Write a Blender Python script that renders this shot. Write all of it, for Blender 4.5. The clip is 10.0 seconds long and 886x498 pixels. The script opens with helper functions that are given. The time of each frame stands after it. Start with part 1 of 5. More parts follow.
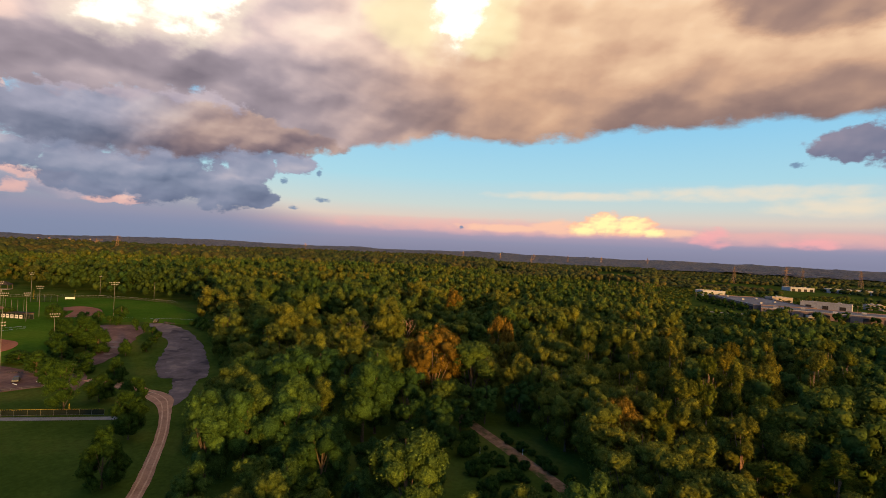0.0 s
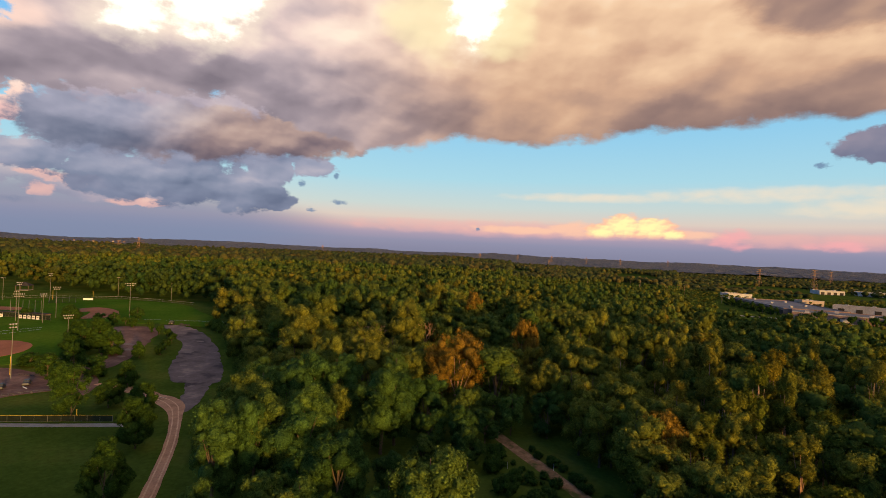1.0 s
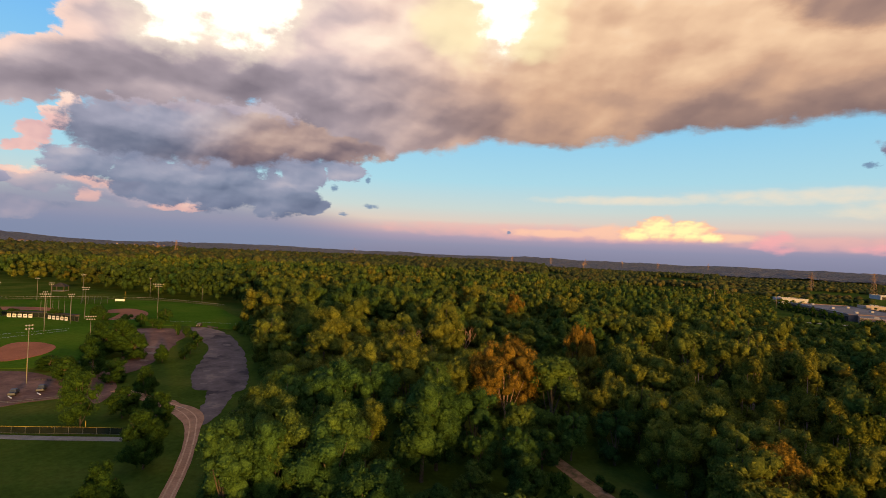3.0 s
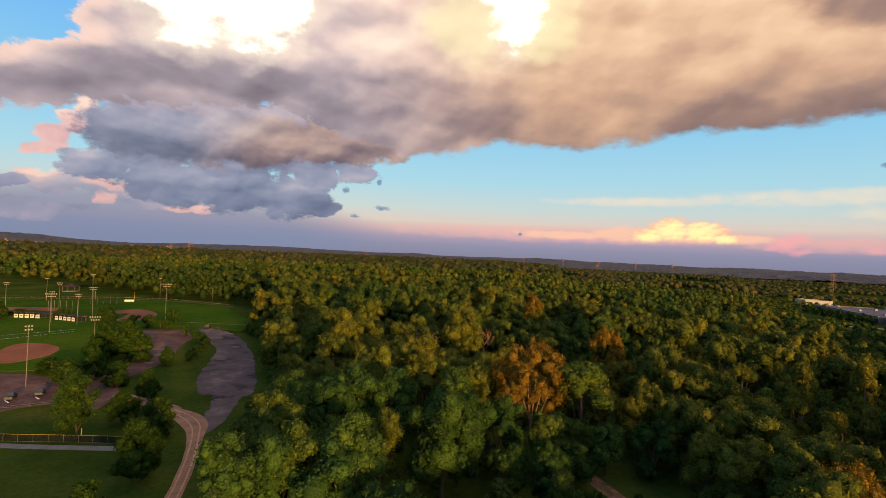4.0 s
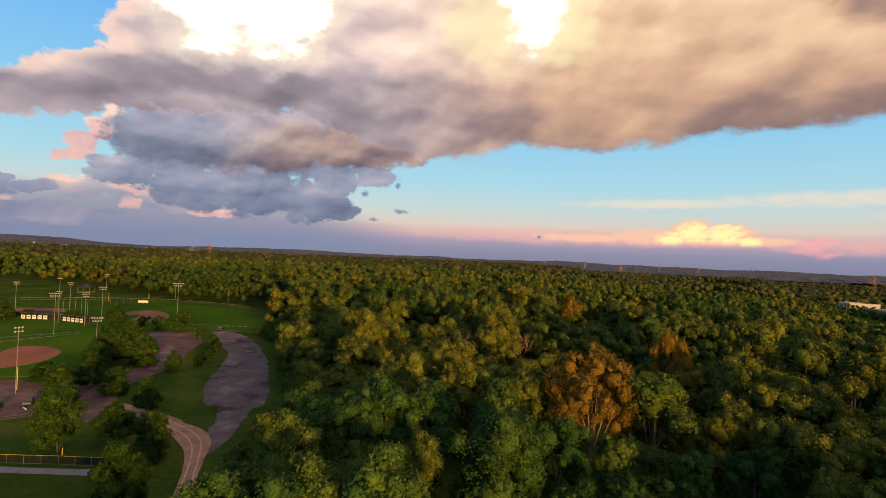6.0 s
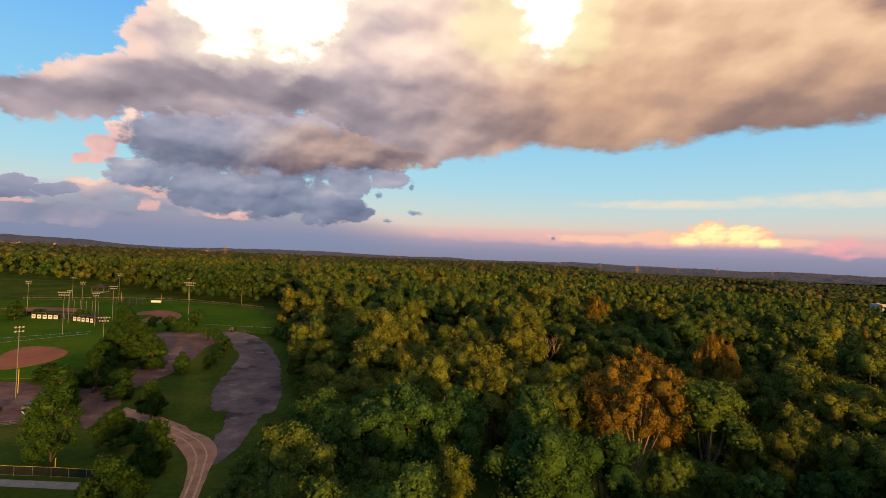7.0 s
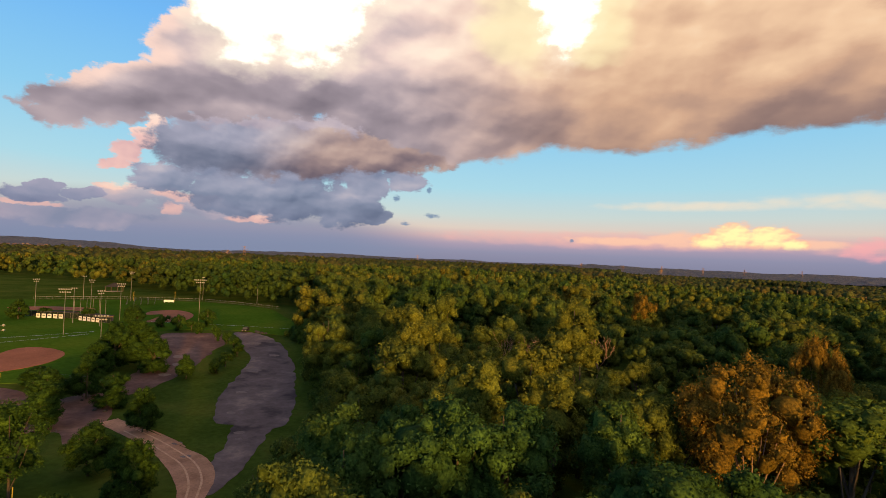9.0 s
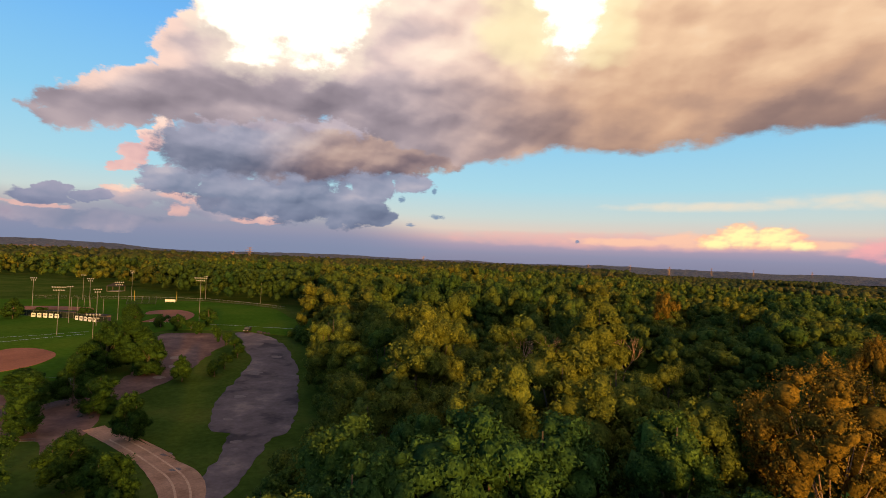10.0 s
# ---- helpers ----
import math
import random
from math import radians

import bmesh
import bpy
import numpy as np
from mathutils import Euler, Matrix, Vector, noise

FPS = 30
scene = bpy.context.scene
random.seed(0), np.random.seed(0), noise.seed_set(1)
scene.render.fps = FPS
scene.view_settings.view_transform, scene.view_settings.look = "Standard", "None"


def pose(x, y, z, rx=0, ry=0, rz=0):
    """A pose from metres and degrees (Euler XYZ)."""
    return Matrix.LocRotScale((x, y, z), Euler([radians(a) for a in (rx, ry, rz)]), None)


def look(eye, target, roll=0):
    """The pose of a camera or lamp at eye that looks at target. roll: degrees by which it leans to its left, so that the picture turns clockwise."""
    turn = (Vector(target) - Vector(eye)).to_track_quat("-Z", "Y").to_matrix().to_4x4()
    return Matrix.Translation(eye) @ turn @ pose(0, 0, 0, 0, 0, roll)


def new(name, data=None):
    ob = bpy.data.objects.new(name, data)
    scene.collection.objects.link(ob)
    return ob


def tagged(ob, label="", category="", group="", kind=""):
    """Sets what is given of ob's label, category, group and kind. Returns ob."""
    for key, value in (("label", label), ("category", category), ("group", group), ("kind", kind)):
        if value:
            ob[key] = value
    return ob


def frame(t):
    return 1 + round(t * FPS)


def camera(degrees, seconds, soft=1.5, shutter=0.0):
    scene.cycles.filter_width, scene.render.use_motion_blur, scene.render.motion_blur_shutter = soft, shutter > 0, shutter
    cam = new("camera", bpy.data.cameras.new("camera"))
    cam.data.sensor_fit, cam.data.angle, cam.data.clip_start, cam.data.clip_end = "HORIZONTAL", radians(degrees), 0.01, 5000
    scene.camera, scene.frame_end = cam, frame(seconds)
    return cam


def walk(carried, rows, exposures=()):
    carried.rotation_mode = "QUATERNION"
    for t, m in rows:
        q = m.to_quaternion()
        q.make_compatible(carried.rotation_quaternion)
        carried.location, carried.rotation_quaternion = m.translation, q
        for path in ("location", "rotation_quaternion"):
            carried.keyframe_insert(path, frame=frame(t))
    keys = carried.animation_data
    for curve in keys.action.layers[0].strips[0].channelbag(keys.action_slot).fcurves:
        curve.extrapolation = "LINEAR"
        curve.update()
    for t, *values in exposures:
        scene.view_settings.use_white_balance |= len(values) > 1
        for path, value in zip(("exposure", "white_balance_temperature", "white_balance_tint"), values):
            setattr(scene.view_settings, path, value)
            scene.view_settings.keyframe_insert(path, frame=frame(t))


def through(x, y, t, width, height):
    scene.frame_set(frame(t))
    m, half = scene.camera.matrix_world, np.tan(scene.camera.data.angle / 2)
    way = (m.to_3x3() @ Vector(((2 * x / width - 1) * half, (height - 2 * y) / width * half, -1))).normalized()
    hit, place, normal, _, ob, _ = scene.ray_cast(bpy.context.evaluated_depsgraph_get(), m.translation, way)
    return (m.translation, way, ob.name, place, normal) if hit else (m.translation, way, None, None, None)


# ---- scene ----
cam = camera(82.0, 10.0, soft=0.75)
METRES, EYE, TILT, LEAN, TURN = 92.0, 46.0, 0.0, -2.5, 0.0
ROWS = [
    (0.0, 0.0, 0.0, 0.0, 0.0, 0.0, -0.0),
    (0.5, -0.0093, 0.043, -0.0031, 0.87, 0.13, -0.03),
    (1.0, -0.0189, 0.0873, -0.0067, 1.84, 0.23, -0.03),
    (1.5, -0.0289, 0.13, -0.0109, 2.45, 0.35, -0.06),
    (2.0, -0.0409, 0.1757, -0.0164, 3.04, 0.44, -0.06),
    (2.5, -0.0542, 0.2229, -0.0227, 4.27, 0.53, -0.04),
    (4.0, -0.0982, 0.3641, -0.0417, 6.53, 0.82, -0.02),
    (4.5, -0.1149, 0.4119, -0.0479, 7.09, 0.89, -0.02),
    (5.0, -0.1316, 0.4576, -0.0545, 7.55, 0.99, -0.01),
    (5.5, -0.1496, 0.5058, -0.0616, 7.98, 1.09, 0.01),
    (7.0, -0.2077, 0.6491, -0.0826, 10.13, 1.33, 0.04),
    (7.5, -0.2281, 0.697, -0.0905, 10.81, 1.41, 0.05),
    (8.0, -0.2489, 0.7448, -0.0983, 11.41, 1.48, 0.08),
    (8.5, -0.2689, 0.7899, -0.1061, 11.83, 1.56, 0.05),
    (9.0, -0.2906, 0.8368, -0.1147, 12.12, 1.63, 0.08),
    (9.5, -0.3118, 0.8841, -0.1231, 12.41, 1.7, 0.12),
    (10.0, -0.3331, 0.9307, -0.1317, 12.71, 1.76, 0.13),
]
walk(cam, [(t, pose(0, 0, EYE, TILT, LEAN, TURN) @ pose(METRES * x, METRES * y, METRES * z, 90 + pitch, roll, yaw)) for t, x, y, z, yaw, pitch, roll in ROWS], [(0.0, 1.0), (10.0, 1.0)])

# ---- light: low evening sun from behind, under a broken cloud deck ----
SUN_AZ, SUN_EL = 146.0, 5.4  # degrees clockwise from straight ahead, degrees above the horizon
sun_way = Vector((math.sin(radians(SUN_AZ)) * math.cos(radians(SUN_EL)), math.cos(radians(SUN_AZ)) * math.cos(radians(SUN_EL)), math.sin(radians(SUN_EL))))
sun = new("sun", bpy.data.lights.new("sun", "SUN"))
sun.data.energy, sun.data.angle, sun.data.color = 4.7, radians(3.0), (1.0, 0.52, 0.12)
sun.matrix_world = look(sun_way * 100, (0, 0, 0))

world = bpy.data.worlds.new("evening_sky")
scene.world = world
world.use_nodes = True
wt = world.node_tree
wt.nodes.clear()


def wnode(kind, ins=(), **props):
    """A node of the sky; ins are sockets or plain values, in order, None to skip."""
    n = wt.nodes.new(kind)
    for key, value in props.items():
        if key == "operation":
            n.operation = value
        elif key == "blend_type":
            n.blend_type = value
    for k, v in enumerate(ins):
        if v is None:
            continue
        if isinstance(v, bpy.types.NodeSocket):
            wt.links.new(v, n.inputs[k])
        else:
            n.inputs[k].default_value = v
    return n


def wm(op, a, b=None, c=None):
    return wnode("ShaderNodeMath", [a, b, c], operation=op).outputs[0]


def wv(op, a, b=None, c=None):
    n = wnode("ShaderNodeVectorMath", [a, b, c], operation=op)
    return n.outputs["Value"] if op in ("DOT_PRODUCT", "LENGTH") else n.outputs[0]


def wstep(v, lo, hi):
    n = wnode("ShaderNodeMapRange", [v, lo, hi, 0.0, 1.0])
    n.interpolation_type = "SMOOTHSTEP"
    return n.outputs[0]


def wmix(f, a, b):
    n = wt.nodes.new("ShaderNodeMix")
    n.data_type = "RGBA"
    for k, v in ((0, f), (6, a), (7, b)):
        if isinstance(v, bpy.types.NodeSocket):
            wt.links.new(v, n.inputs[k])
        else:
            n.inputs[k].default_value = (*v, 1) if isinstance(v, tuple) and len(v) == 3 else v
    return n.outputs[2]


def wramp(v, lo, hi, stops):
    """Colours (or grey values) along v from lo to hi."""
    n = wnode("ShaderNodeValToRGB", [wnode("ShaderNodeMapRange", [v, lo, hi, 0.0, 1.0]).outputs[0]])
    e = n.color_ramp.elements
    while len(e) < len(stops):
        e.new(0.5)
    for k, (at, c) in enumerate(stops):
        e[k].position = (at - lo) / (hi - lo)
        e[k].color = (*c, 1) if isinstance(c, tuple) else (c, c, c, 1)
    return n.outputs[0]


def wnoise(vec, scale, detail, rough=0.55, distort=0.0):
    n = wnode("ShaderNodeTexNoise", [vec])
    n.inputs["Scale"].default_value, n.inputs["Detail"].default_value = scale, detail
    n.inputs["Roughness"].default_value, n.inputs["Distortion"].default_value = rough, distort
    return n.outputs["Fac"]


def srgb(r, g, b):
    return tuple((v / 255 / 12.92) if v < 10.3 else ((v / 255 + 0.055) / 1.055) ** 2.4 for v in (r, g, b))


def wblobs(p, blobs):
    """1 in the middle of an oval (azimuth, elevation, half width, half height), 0 at its rim, below outside; the highest of several."""
    best = None
    for az, el, rx, ry in blobs:
        q = wv("MULTIPLY_ADD", p, (1 / rx, 1 / ry, 0), (-az / rx, -el / ry, 0))
        d = wv("DOT_PRODUCT", q, q)
        best = d if best is None else wm("MINIMUM", best, d)
    return wm("SUBTRACT", 1.0, best)


def wpuff(q, detail):
    """Rounded billows at several sizes: high in the middle of each puff, low in the creases."""
    n = wnode("ShaderNodeTexVoronoi", [q])
    n.voronoi_dimensions, n.feature, n.normalize = "2D", "SMOOTH_F1", True
    n.inputs["Scale"].default_value, n.inputs["Detail"].default_value = 1.0, detail
    n.inputs["Roughness"].default_value, n.inputs["Lacunarity"].default_value, n.inputs["Smoothness"].default_value = 0.40, 2.2, 0.45
    return wm("SUBTRACT", 1.0, wm("POWER", n.outputs["Distance"], 1.4))


def wrelief(p, sx, sy, seed, detail=5.0, puffs=0.0, lean=(-0.10, 0.22)):
    """Billows: (their height, how much each spot faces up towards the light)."""
    q = wv("MULTIPLY_ADD", p, (sx, sy, 0), (seed, seed * 0.7, seed * 1.3))
    q2 = wv("ADD", q, (lean[0], lean[1], 0.0))
    high = wnoise(q, 1.0, detail, 0.46)
    lit = wm("SUBTRACT", high, wnoise(q2, 1.0, detail, 0.46))
    if puffs:
        a, b = wpuff(q, 1.6), wpuff(q2, 1.6)
        high = wm("MULTIPLY_ADD", a, puffs, wm("MULTIPLY", high, 1 - puffs))
        lit = wm("MULTIPLY_ADD", wm("SUBTRACT", a, b), puffs, wm("MULTIPLY", lit, 1 - puffs))
    return high, lit


SKY_WAY = wnode("ShaderNodeTexCoord").outputs["Generated"]
sep = wnode("ShaderNodeSeparateXYZ", [SKY_WAY])
sky_az = wm("DEGREES", wm("ARCTAN2", sep.outputs[0], sep.outputs[1]))
sky_el = wm("DEGREES", wm("ARCSINE", sep.outputs[2]))
flat_p = wnode("ShaderNodeCombineXYZ", [sky_az, sky_el]).outputs[0]
# ragged edges: the plane of directions bent by noise
warp_q = wv("MULTIPLY", flat_p, (0.16, 0.34, 0.0))
warp = wnode("ShaderNodeTexNoise", [warp_q])
warp.inputs["Scale"].default_value, warp.inputs["Detail"].default_value, warp.inputs["Roughness"].default_value = 1.0, 6.0, 0.6
bend = wv("MULTIPLY", wv("SUBTRACT", warp.outputs["Color"], (0.5, 0.5, 0.5)), (5.0, 3.2, 0.0))
p = wv("ADD", flat_p, bend)
psep = wnode("ShaderNodeSeparateXYZ", [p])
p_az, p_el = psep.outputs[0], psep.outputs[1]

# clear sky: the atmosphere itself, with the evening haze low down
air = wt.nodes.new("ShaderNodeTexSky")
air.sky_type, air.sun_disc = "NISHITA", False
air.sun_elevation, air.sun_rotation = radians(SUN_EL), radians(SUN_AZ)
air_col = wv("SCALE", air.outputs[0])
air_col.node.inputs["Scale"].default_value = 0.10
clear = wramp(sky_el, 0.0, 40.0, [(0.0, srgb(134, 136, 164)), (1.0, srgb(140, 142, 172)), (1.8, srgb(166, 152, 178)), (2.6, srgb(208, 176, 180)), (3.6, srgb(222, 204, 194)), (5.0, srgb(202, 214, 212)), (8.0, srgb(170, 216, 232)), (14.0, srgb(140, 204, 240)), (22.0, srgb(112, 184, 246)), (40.0, srgb(70, 128, 206))])
colour = wmix(0.12, clear, air_col)

# far bank on the horizon: a peach streak, a lit thunderhead, a pink one
n1, l1 = wrelief(flat_p, 0.5, 1.3, 3.1)
streak = wm("MULTIPLY", wstep(wm("ADD", wblobs(flat_p, [(8, 2.7, 22, 1.0), (10.5, 2.6, 5, 0.9), (-62, 2.6, 14, 0.9), (37, 2.2, 16, 0.8)]), wm("MULTIPLY_ADD", n1, 1.6, -0.8)), -0.3, 1.1), 0.55)
colour = wmix(streak, colour, srgb(240, 178, 168))
cirrus = wm("MULTIPLY", wstep(wm("ADD", wblobs(flat_p, [(14, 6.3, 10, 0.6), (38, 5.3, 7, 1.1), (30, 6.6, 14, 0.9)]), wm("MULTIPLY_ADD", n1, 1.6, -0.8)), -0.2, 1.3), 0.55)
colour = wmix(cirrus, colour, srgb(250, 222, 188))
small_p = wv("ADD", flat_p, wv("MULTIPLY", bend, (0.14, 0.12, 0)))
flank = wm("MULTIPLY", wstep(wm("ADD", wblobs(small_p, [(12.8, 2.8, 4.0, 0.9), (6.5, 2.6, 6.0, 0.5), (24.0, 2.6, 3.0, 0.5)]), wm("MULTIPLY_ADD", n1, 2.4, -1.2)), -0.3, 0.9), wstep(sky_el, 1.7, 2.5))
colour = wmix(wm("MULTIPLY", flank, 0.75), colour, srgb(250, 198, 166))
n7, l7 = wrelief(flat_p, 0.75, 1.25, 5.0, 3.0, 0.7)
head_b = wblobs(small_p, [(17.5, 3.4, 2.0, 1.3), (20.4, 3.2, 2.2, 1.2), (15.4, 2.8, 1.8, 0.8), (22.3, 2.6, 1.2, 0.6)])
head = wm("MULTIPLY", wstep(wm("ADD", head_b, wm("ADD", wm("MULTIPLY_ADD", n1, 2.4, -1.2), wm("MULTIPLY_ADD", n7, 1.8, -1.15))), -0.25, 0.45), wstep(sky_el, 1.8, 2.6))
colour = wmix(wm("MULTIPLY", head, 0.95), colour, wmix(wstep(wm("ADD", wm("MULTIPLY", l7, 3.0), wm("MULTIPLY", head_b, 0.9)), -0.15, 1.0), srgb(250, 190, 158), srgb(255, 246, 172)))
pink = wm("MULTIPLY", wstep(wm("ADD", wblobs(small_p, [(27.6, 2.1, 2.0, 1.3), (36, 1.9, 2.4, 0.6)]), wm("MULTIPLY_ADD", n1, 3.0, -1.5)), -0.1, 1.1), 0.6)
colour = wmix(pink, colour, srgb(246, 168, 170))

# the lowest grey-blue mass on the left, over a grey-blue veil
veil = wm("MULTIPLY", wstep(wblobs(flat_p, [(-38, 1.5, 28, 4.6), (-70, 1.5, 30, 4.6)]), 0.0, 0.8), 0.8)
colour = wmix(veil, colour, srgb(124, 136, 164))
soft_p = wv("ADD", flat_p, wv("MULTIPLY", bend, (0.45, 0.45, 0)))
puff_p = wv("ADD", flat_p, wv("MULTIPLY", bend, (0.55, 0.5, 0)))
n2, l2 = wrelief(soft_p, 0.15, 0.25, 11.0, 2.0, 0.6)
n4, l4 = wrelief(soft_p, 0.40, 0.60, 31.0, 2.0, 0.6)
n6 = wnoise(wv("MULTIPLY", flat_p, (0.55, 0.8, 0)), 1.0, 6.0, 0.62)


def bank(at, blobs, ragged, soft, tones, foot, head_el, fade=1.0, gain=2.1):
    """One cloud bank over what is behind it: blobs with knobbed edges, darker towards the foot, each billow lit from above."""
    shape = wm("ADD", wblobs(at, blobs), wm("ADD", wm("MULTIPLY_ADD", n6, 2.6 * ragged, -1.38 * ragged), wm("ADD", wm("MULTIPLY_ADD", n2, 1.4 * ragged, -0.91 * ragged), wm("MULTIPLY_ADD", n4, 1.6 * ragged, -1.04 * ragged))))
    value = wm("MULTIPLY_ADD", wstep(p_el, foot, head_el), 0.42, 0.22)
    value = wm("ADD", value, wm("ADD", wm("MULTIPLY", l2, gain), wm("MULTIPLY", l4, gain * 0.4)))
    cover = wm("MULTIPLY", wstep(shape, -0.02, soft), fade)
    return cover, wramp(value, 0.0, 1.0, [(k / (len(tones) - 1), srgb(*c)) for k, c in enumerate(tones)])


def lay(layer):
    global colour
    colour = wmix(layer[0], colour, layer[1])


BLUE_GREY = [(98, 108, 134), (124, 132, 156), (152, 154, 174), (186, 178, 188)]
ROSE = [(150, 138, 156), (196, 164, 168), (238, 186, 172), (255, 214, 190)]
lay(bank(p, [(-43.5, 4.6, 3.6, 1.3), (-38.0, 4.2, 5.0, 1.2), (-48.0, 2.4, 7.2, 0.9), (-33.0, 3.9, 5.0, 0.9)], 0.9, 0.6, [(126, 134, 158), (156, 152, 170), (188, 170, 178), (226, 186, 180)], 2.5, 5.5, 0.8))
lay(bank(p, [(-40.0, 3.4, 1.3, 0.7), (-39.0, 4.9, 3.2, 0.7), (-33.4, 3.5, 3.0, 0.5), (-51.3, 3.2, 3.0, 0.3), (-45.4, 5.6, 1.6, 0.5)], 1.0, 0.7, ROSE, 1.5, 3.5, 0.75))
lay(bank(p, [(-51.3, 4.1, 2.2, 0.8), (-50.2, 4.9, 1.3, 0.7), (-47.6, 4.5, 1.9, 0.7)], 0.8, 0.35, [(112, 120, 148), (136, 140, 164), (160, 156, 176), (196, 174, 184)], 3.3, 5.4, 0.95))
lay(bank(p, [(-41.0, 6.8, 4.0, 1.7), (-34.5, 6.2, 6.5, 2.5), (-28.0, 5.9, 6.5, 2.7), (-23.0, 5.6, 4.6, 2.4), (-19.6, 4.5, 2.0, 0.9), (-17.0, 8.7, 3.0, 1.1), (-21.0, 8.0, 3.0, 1.6)], 0.8, 0.4, BLUE_GREY, 4.2, 8.6, 0.97))
lay(bank(p, [(-37.0, 8.4, 4.6, 1.5), (-30.0, 8.6, 6.0, 1.5), (-23.0, 9.0, 5.0, 1.4)], 0.25, 0.7, BLUE_GREY, 5.5, 9.5))
lay(bank(p, [(-41.6, 11.9, 1.2, 1.3), (-42.8, 10.4, 1.6, 1.3), (-44.4, 8.8, 1.7, 1.2), (-45.2, 7.6, 1.6, 0.6)], 0.8, 0.5, [(204, 158, 162), (238, 188, 178), (255, 214, 194), (255, 236, 218)], 7.0, 12.0, 0.92))
# the second bank: blue-grey to the left, brown where it joins the deck
lay(bank(p, [(-35.0, 12.6, 6.0, 1.6), (-29.0, 12.9, 7.0, 2.0), (-22.0, 13.0, 8.0, 2.4)], 0.25, 0.6, [(140, 134, 150), (164, 154, 168), (186, 172, 180), (210, 192, 192)], 11.0, 14.5))
second = [(-39.0, 10.2, 4.6, 2.7), (-34.0, 10.4, 6.5, 3.0), (-27.0, 11.0, 8.0, 2.9), (-20.0, 11.2, 8.0, 2.4), (-14.0, 11.4, 4.6, 1.7)]
cool = bank(puff_p, second, 0.6, 0.5, [(98, 106, 128), (128, 132, 152), (158, 158, 176), (192, 184, 194)], 7.8, 12.6)
warm = bank(puff_p, second, 0.6, 0.5, [(108, 96, 106), (142, 122, 124), (178, 152, 144), (206, 180, 166)], 8.6, 12.2)
lay((cool[0], wmix(wstep(wm("MULTIPLY_ADD", p_el, -0.8, p_az), -45.0, -33.0), cool[1], warm[1])))

# scud: small dark shreds
n5 = wnoise(wv("MULTIPLY", flat_p, (1.3, 2.4, 0)), 1.0, 5.0, 0.65)
scud_p = wv("ADD", flat_p, wv("MULTIPLY", bend, (0.20, 0.16, 0)))
scud_a = wstep(wm("ADD", wblobs(scud_p, [(-13.5, 4.7, 1.0, 0.42), (-16.6, 3.8, 0.7, 0.35), (2.0, 2.5, 0.35, 0.28), (-14.0, 7.6, 0.4, 0.5), (-17.6, 6.6, 0.5, 0.5), (34.5, 9.1, 0.9, 0.4)]), wm("MULTIPLY_ADD", n5, 3.0, -1.7)), 0.0, 0.9)
colour = wmix(wm("MULTIPLY", scud_a, 0.85), colour, srgb(110, 134, 164))
lay(bank(puff_p, [(38.5, 10.6, 4.0, 1.6), (44, 10.6, 6, 2.6)], 0.8, 0.45, [(104, 106, 130), (120, 122, 144), (138, 134, 152), (160, 146, 158)], 8.5, 12.0))

# the great deck above: its base line rises to the right, its left end is knobbed
n3, l3 = wrelief(soft_p, 0.075, 0.125, 23.0, 2.0, 0.5)
base_line = wm("MULTIPLY", wramp(p_az, -60.0, 60.0, [(-60.0, 0.34), (-51.4, 0.347), (-45.6, 0.383), (-41.0, 0.425), (-34.0, 0.445), (-25.0, 0.475), (-18.0, 0.42), (-11.5, 0.355), (-5.3, 0.385), (-0.9, 0.41), (6.2, 0.398), (12.3, 0.42), (16.8, 0.437), (26.0, 0.447), (37.0, 0.44), (60.0, 0.43)]), 30.0)
left_end = wm("MULTIPLY_ADD", wramp(sky_el, 0.0, 40.0, [(0.0, 0.27), (10.4, 0.285), (12.0, 0.268), (13.8, 0.32), (15.4, 0.37), (16.4, 0.43), (17.6, 0.55), (20.4, 0.575), (23.0, 0.66), (26.0, 0.73), (40.0, 0.98)]), 30.0, -60.0)
rise = wm("SUBTRACT", p_el, base_line)
deck_d = wm("MINIMUM", wm("MULTIPLY", rise, 0.8), wm("MULTIPLY", wm("SUBTRACT", p_az, left_end), 0.45))
# the deck runs on behind, out of view, to lift the fill light
deck_d = wm("MINIMUM", deck_d, wm("MULTIPLY", wm("SUBTRACT", 165.0, wm("ABSOLUTE", p_az)), 0.1))
knobs = wm("ADD", wm("MULTIPLY_ADD", n6, 2.0, -1.04), wm("ADD", wm("MULTIPLY_ADD", n4, 1.5, -0.98), wm("MULTIPLY_ADD", n2, 1.4, -0.91)))
deck_n = wm("ADD", deck_d, wmix(wstep(p_az, -22.0, -8.0), knobs, wm("MULTIPLY", knobs, 0.5)))
deck_a = wmix(wstep(p_az, -16.0, -6.0), wstep(deck_n, -0.15, 0.35), wstep(deck_n, -0.40, 0.50))
deck_v = wm("MULTIPLY_ADD", wstep(rise, -0.6, 10.5), 0.58, 0.18)
deck_v = wm("ADD", deck_v, wm("ADD", wm("MULTIPLY", l3, 1.7), wm("MULTIPLY_ADD", n3, 0.30, -0.19)))
deck_v = wm("ADD", deck_v, wm("ADD", wm("MULTIPLY", l2, wmix(wstep(p_az, -12.0, 8.0), (1.15, 1.15, 1.15), (0.62, 0.62, 0.62))), wm("MULTIPLY", l4, 0.22)))
deck_v = wm("SUBTRACT", deck_v, wm("MULTIPLY", wstep(wblobs(flat_p, [(-30, 17.0, 13, 2.2), (-8, 16.5, 10, 3.4)]), -0.3, 0.9), 0.08))
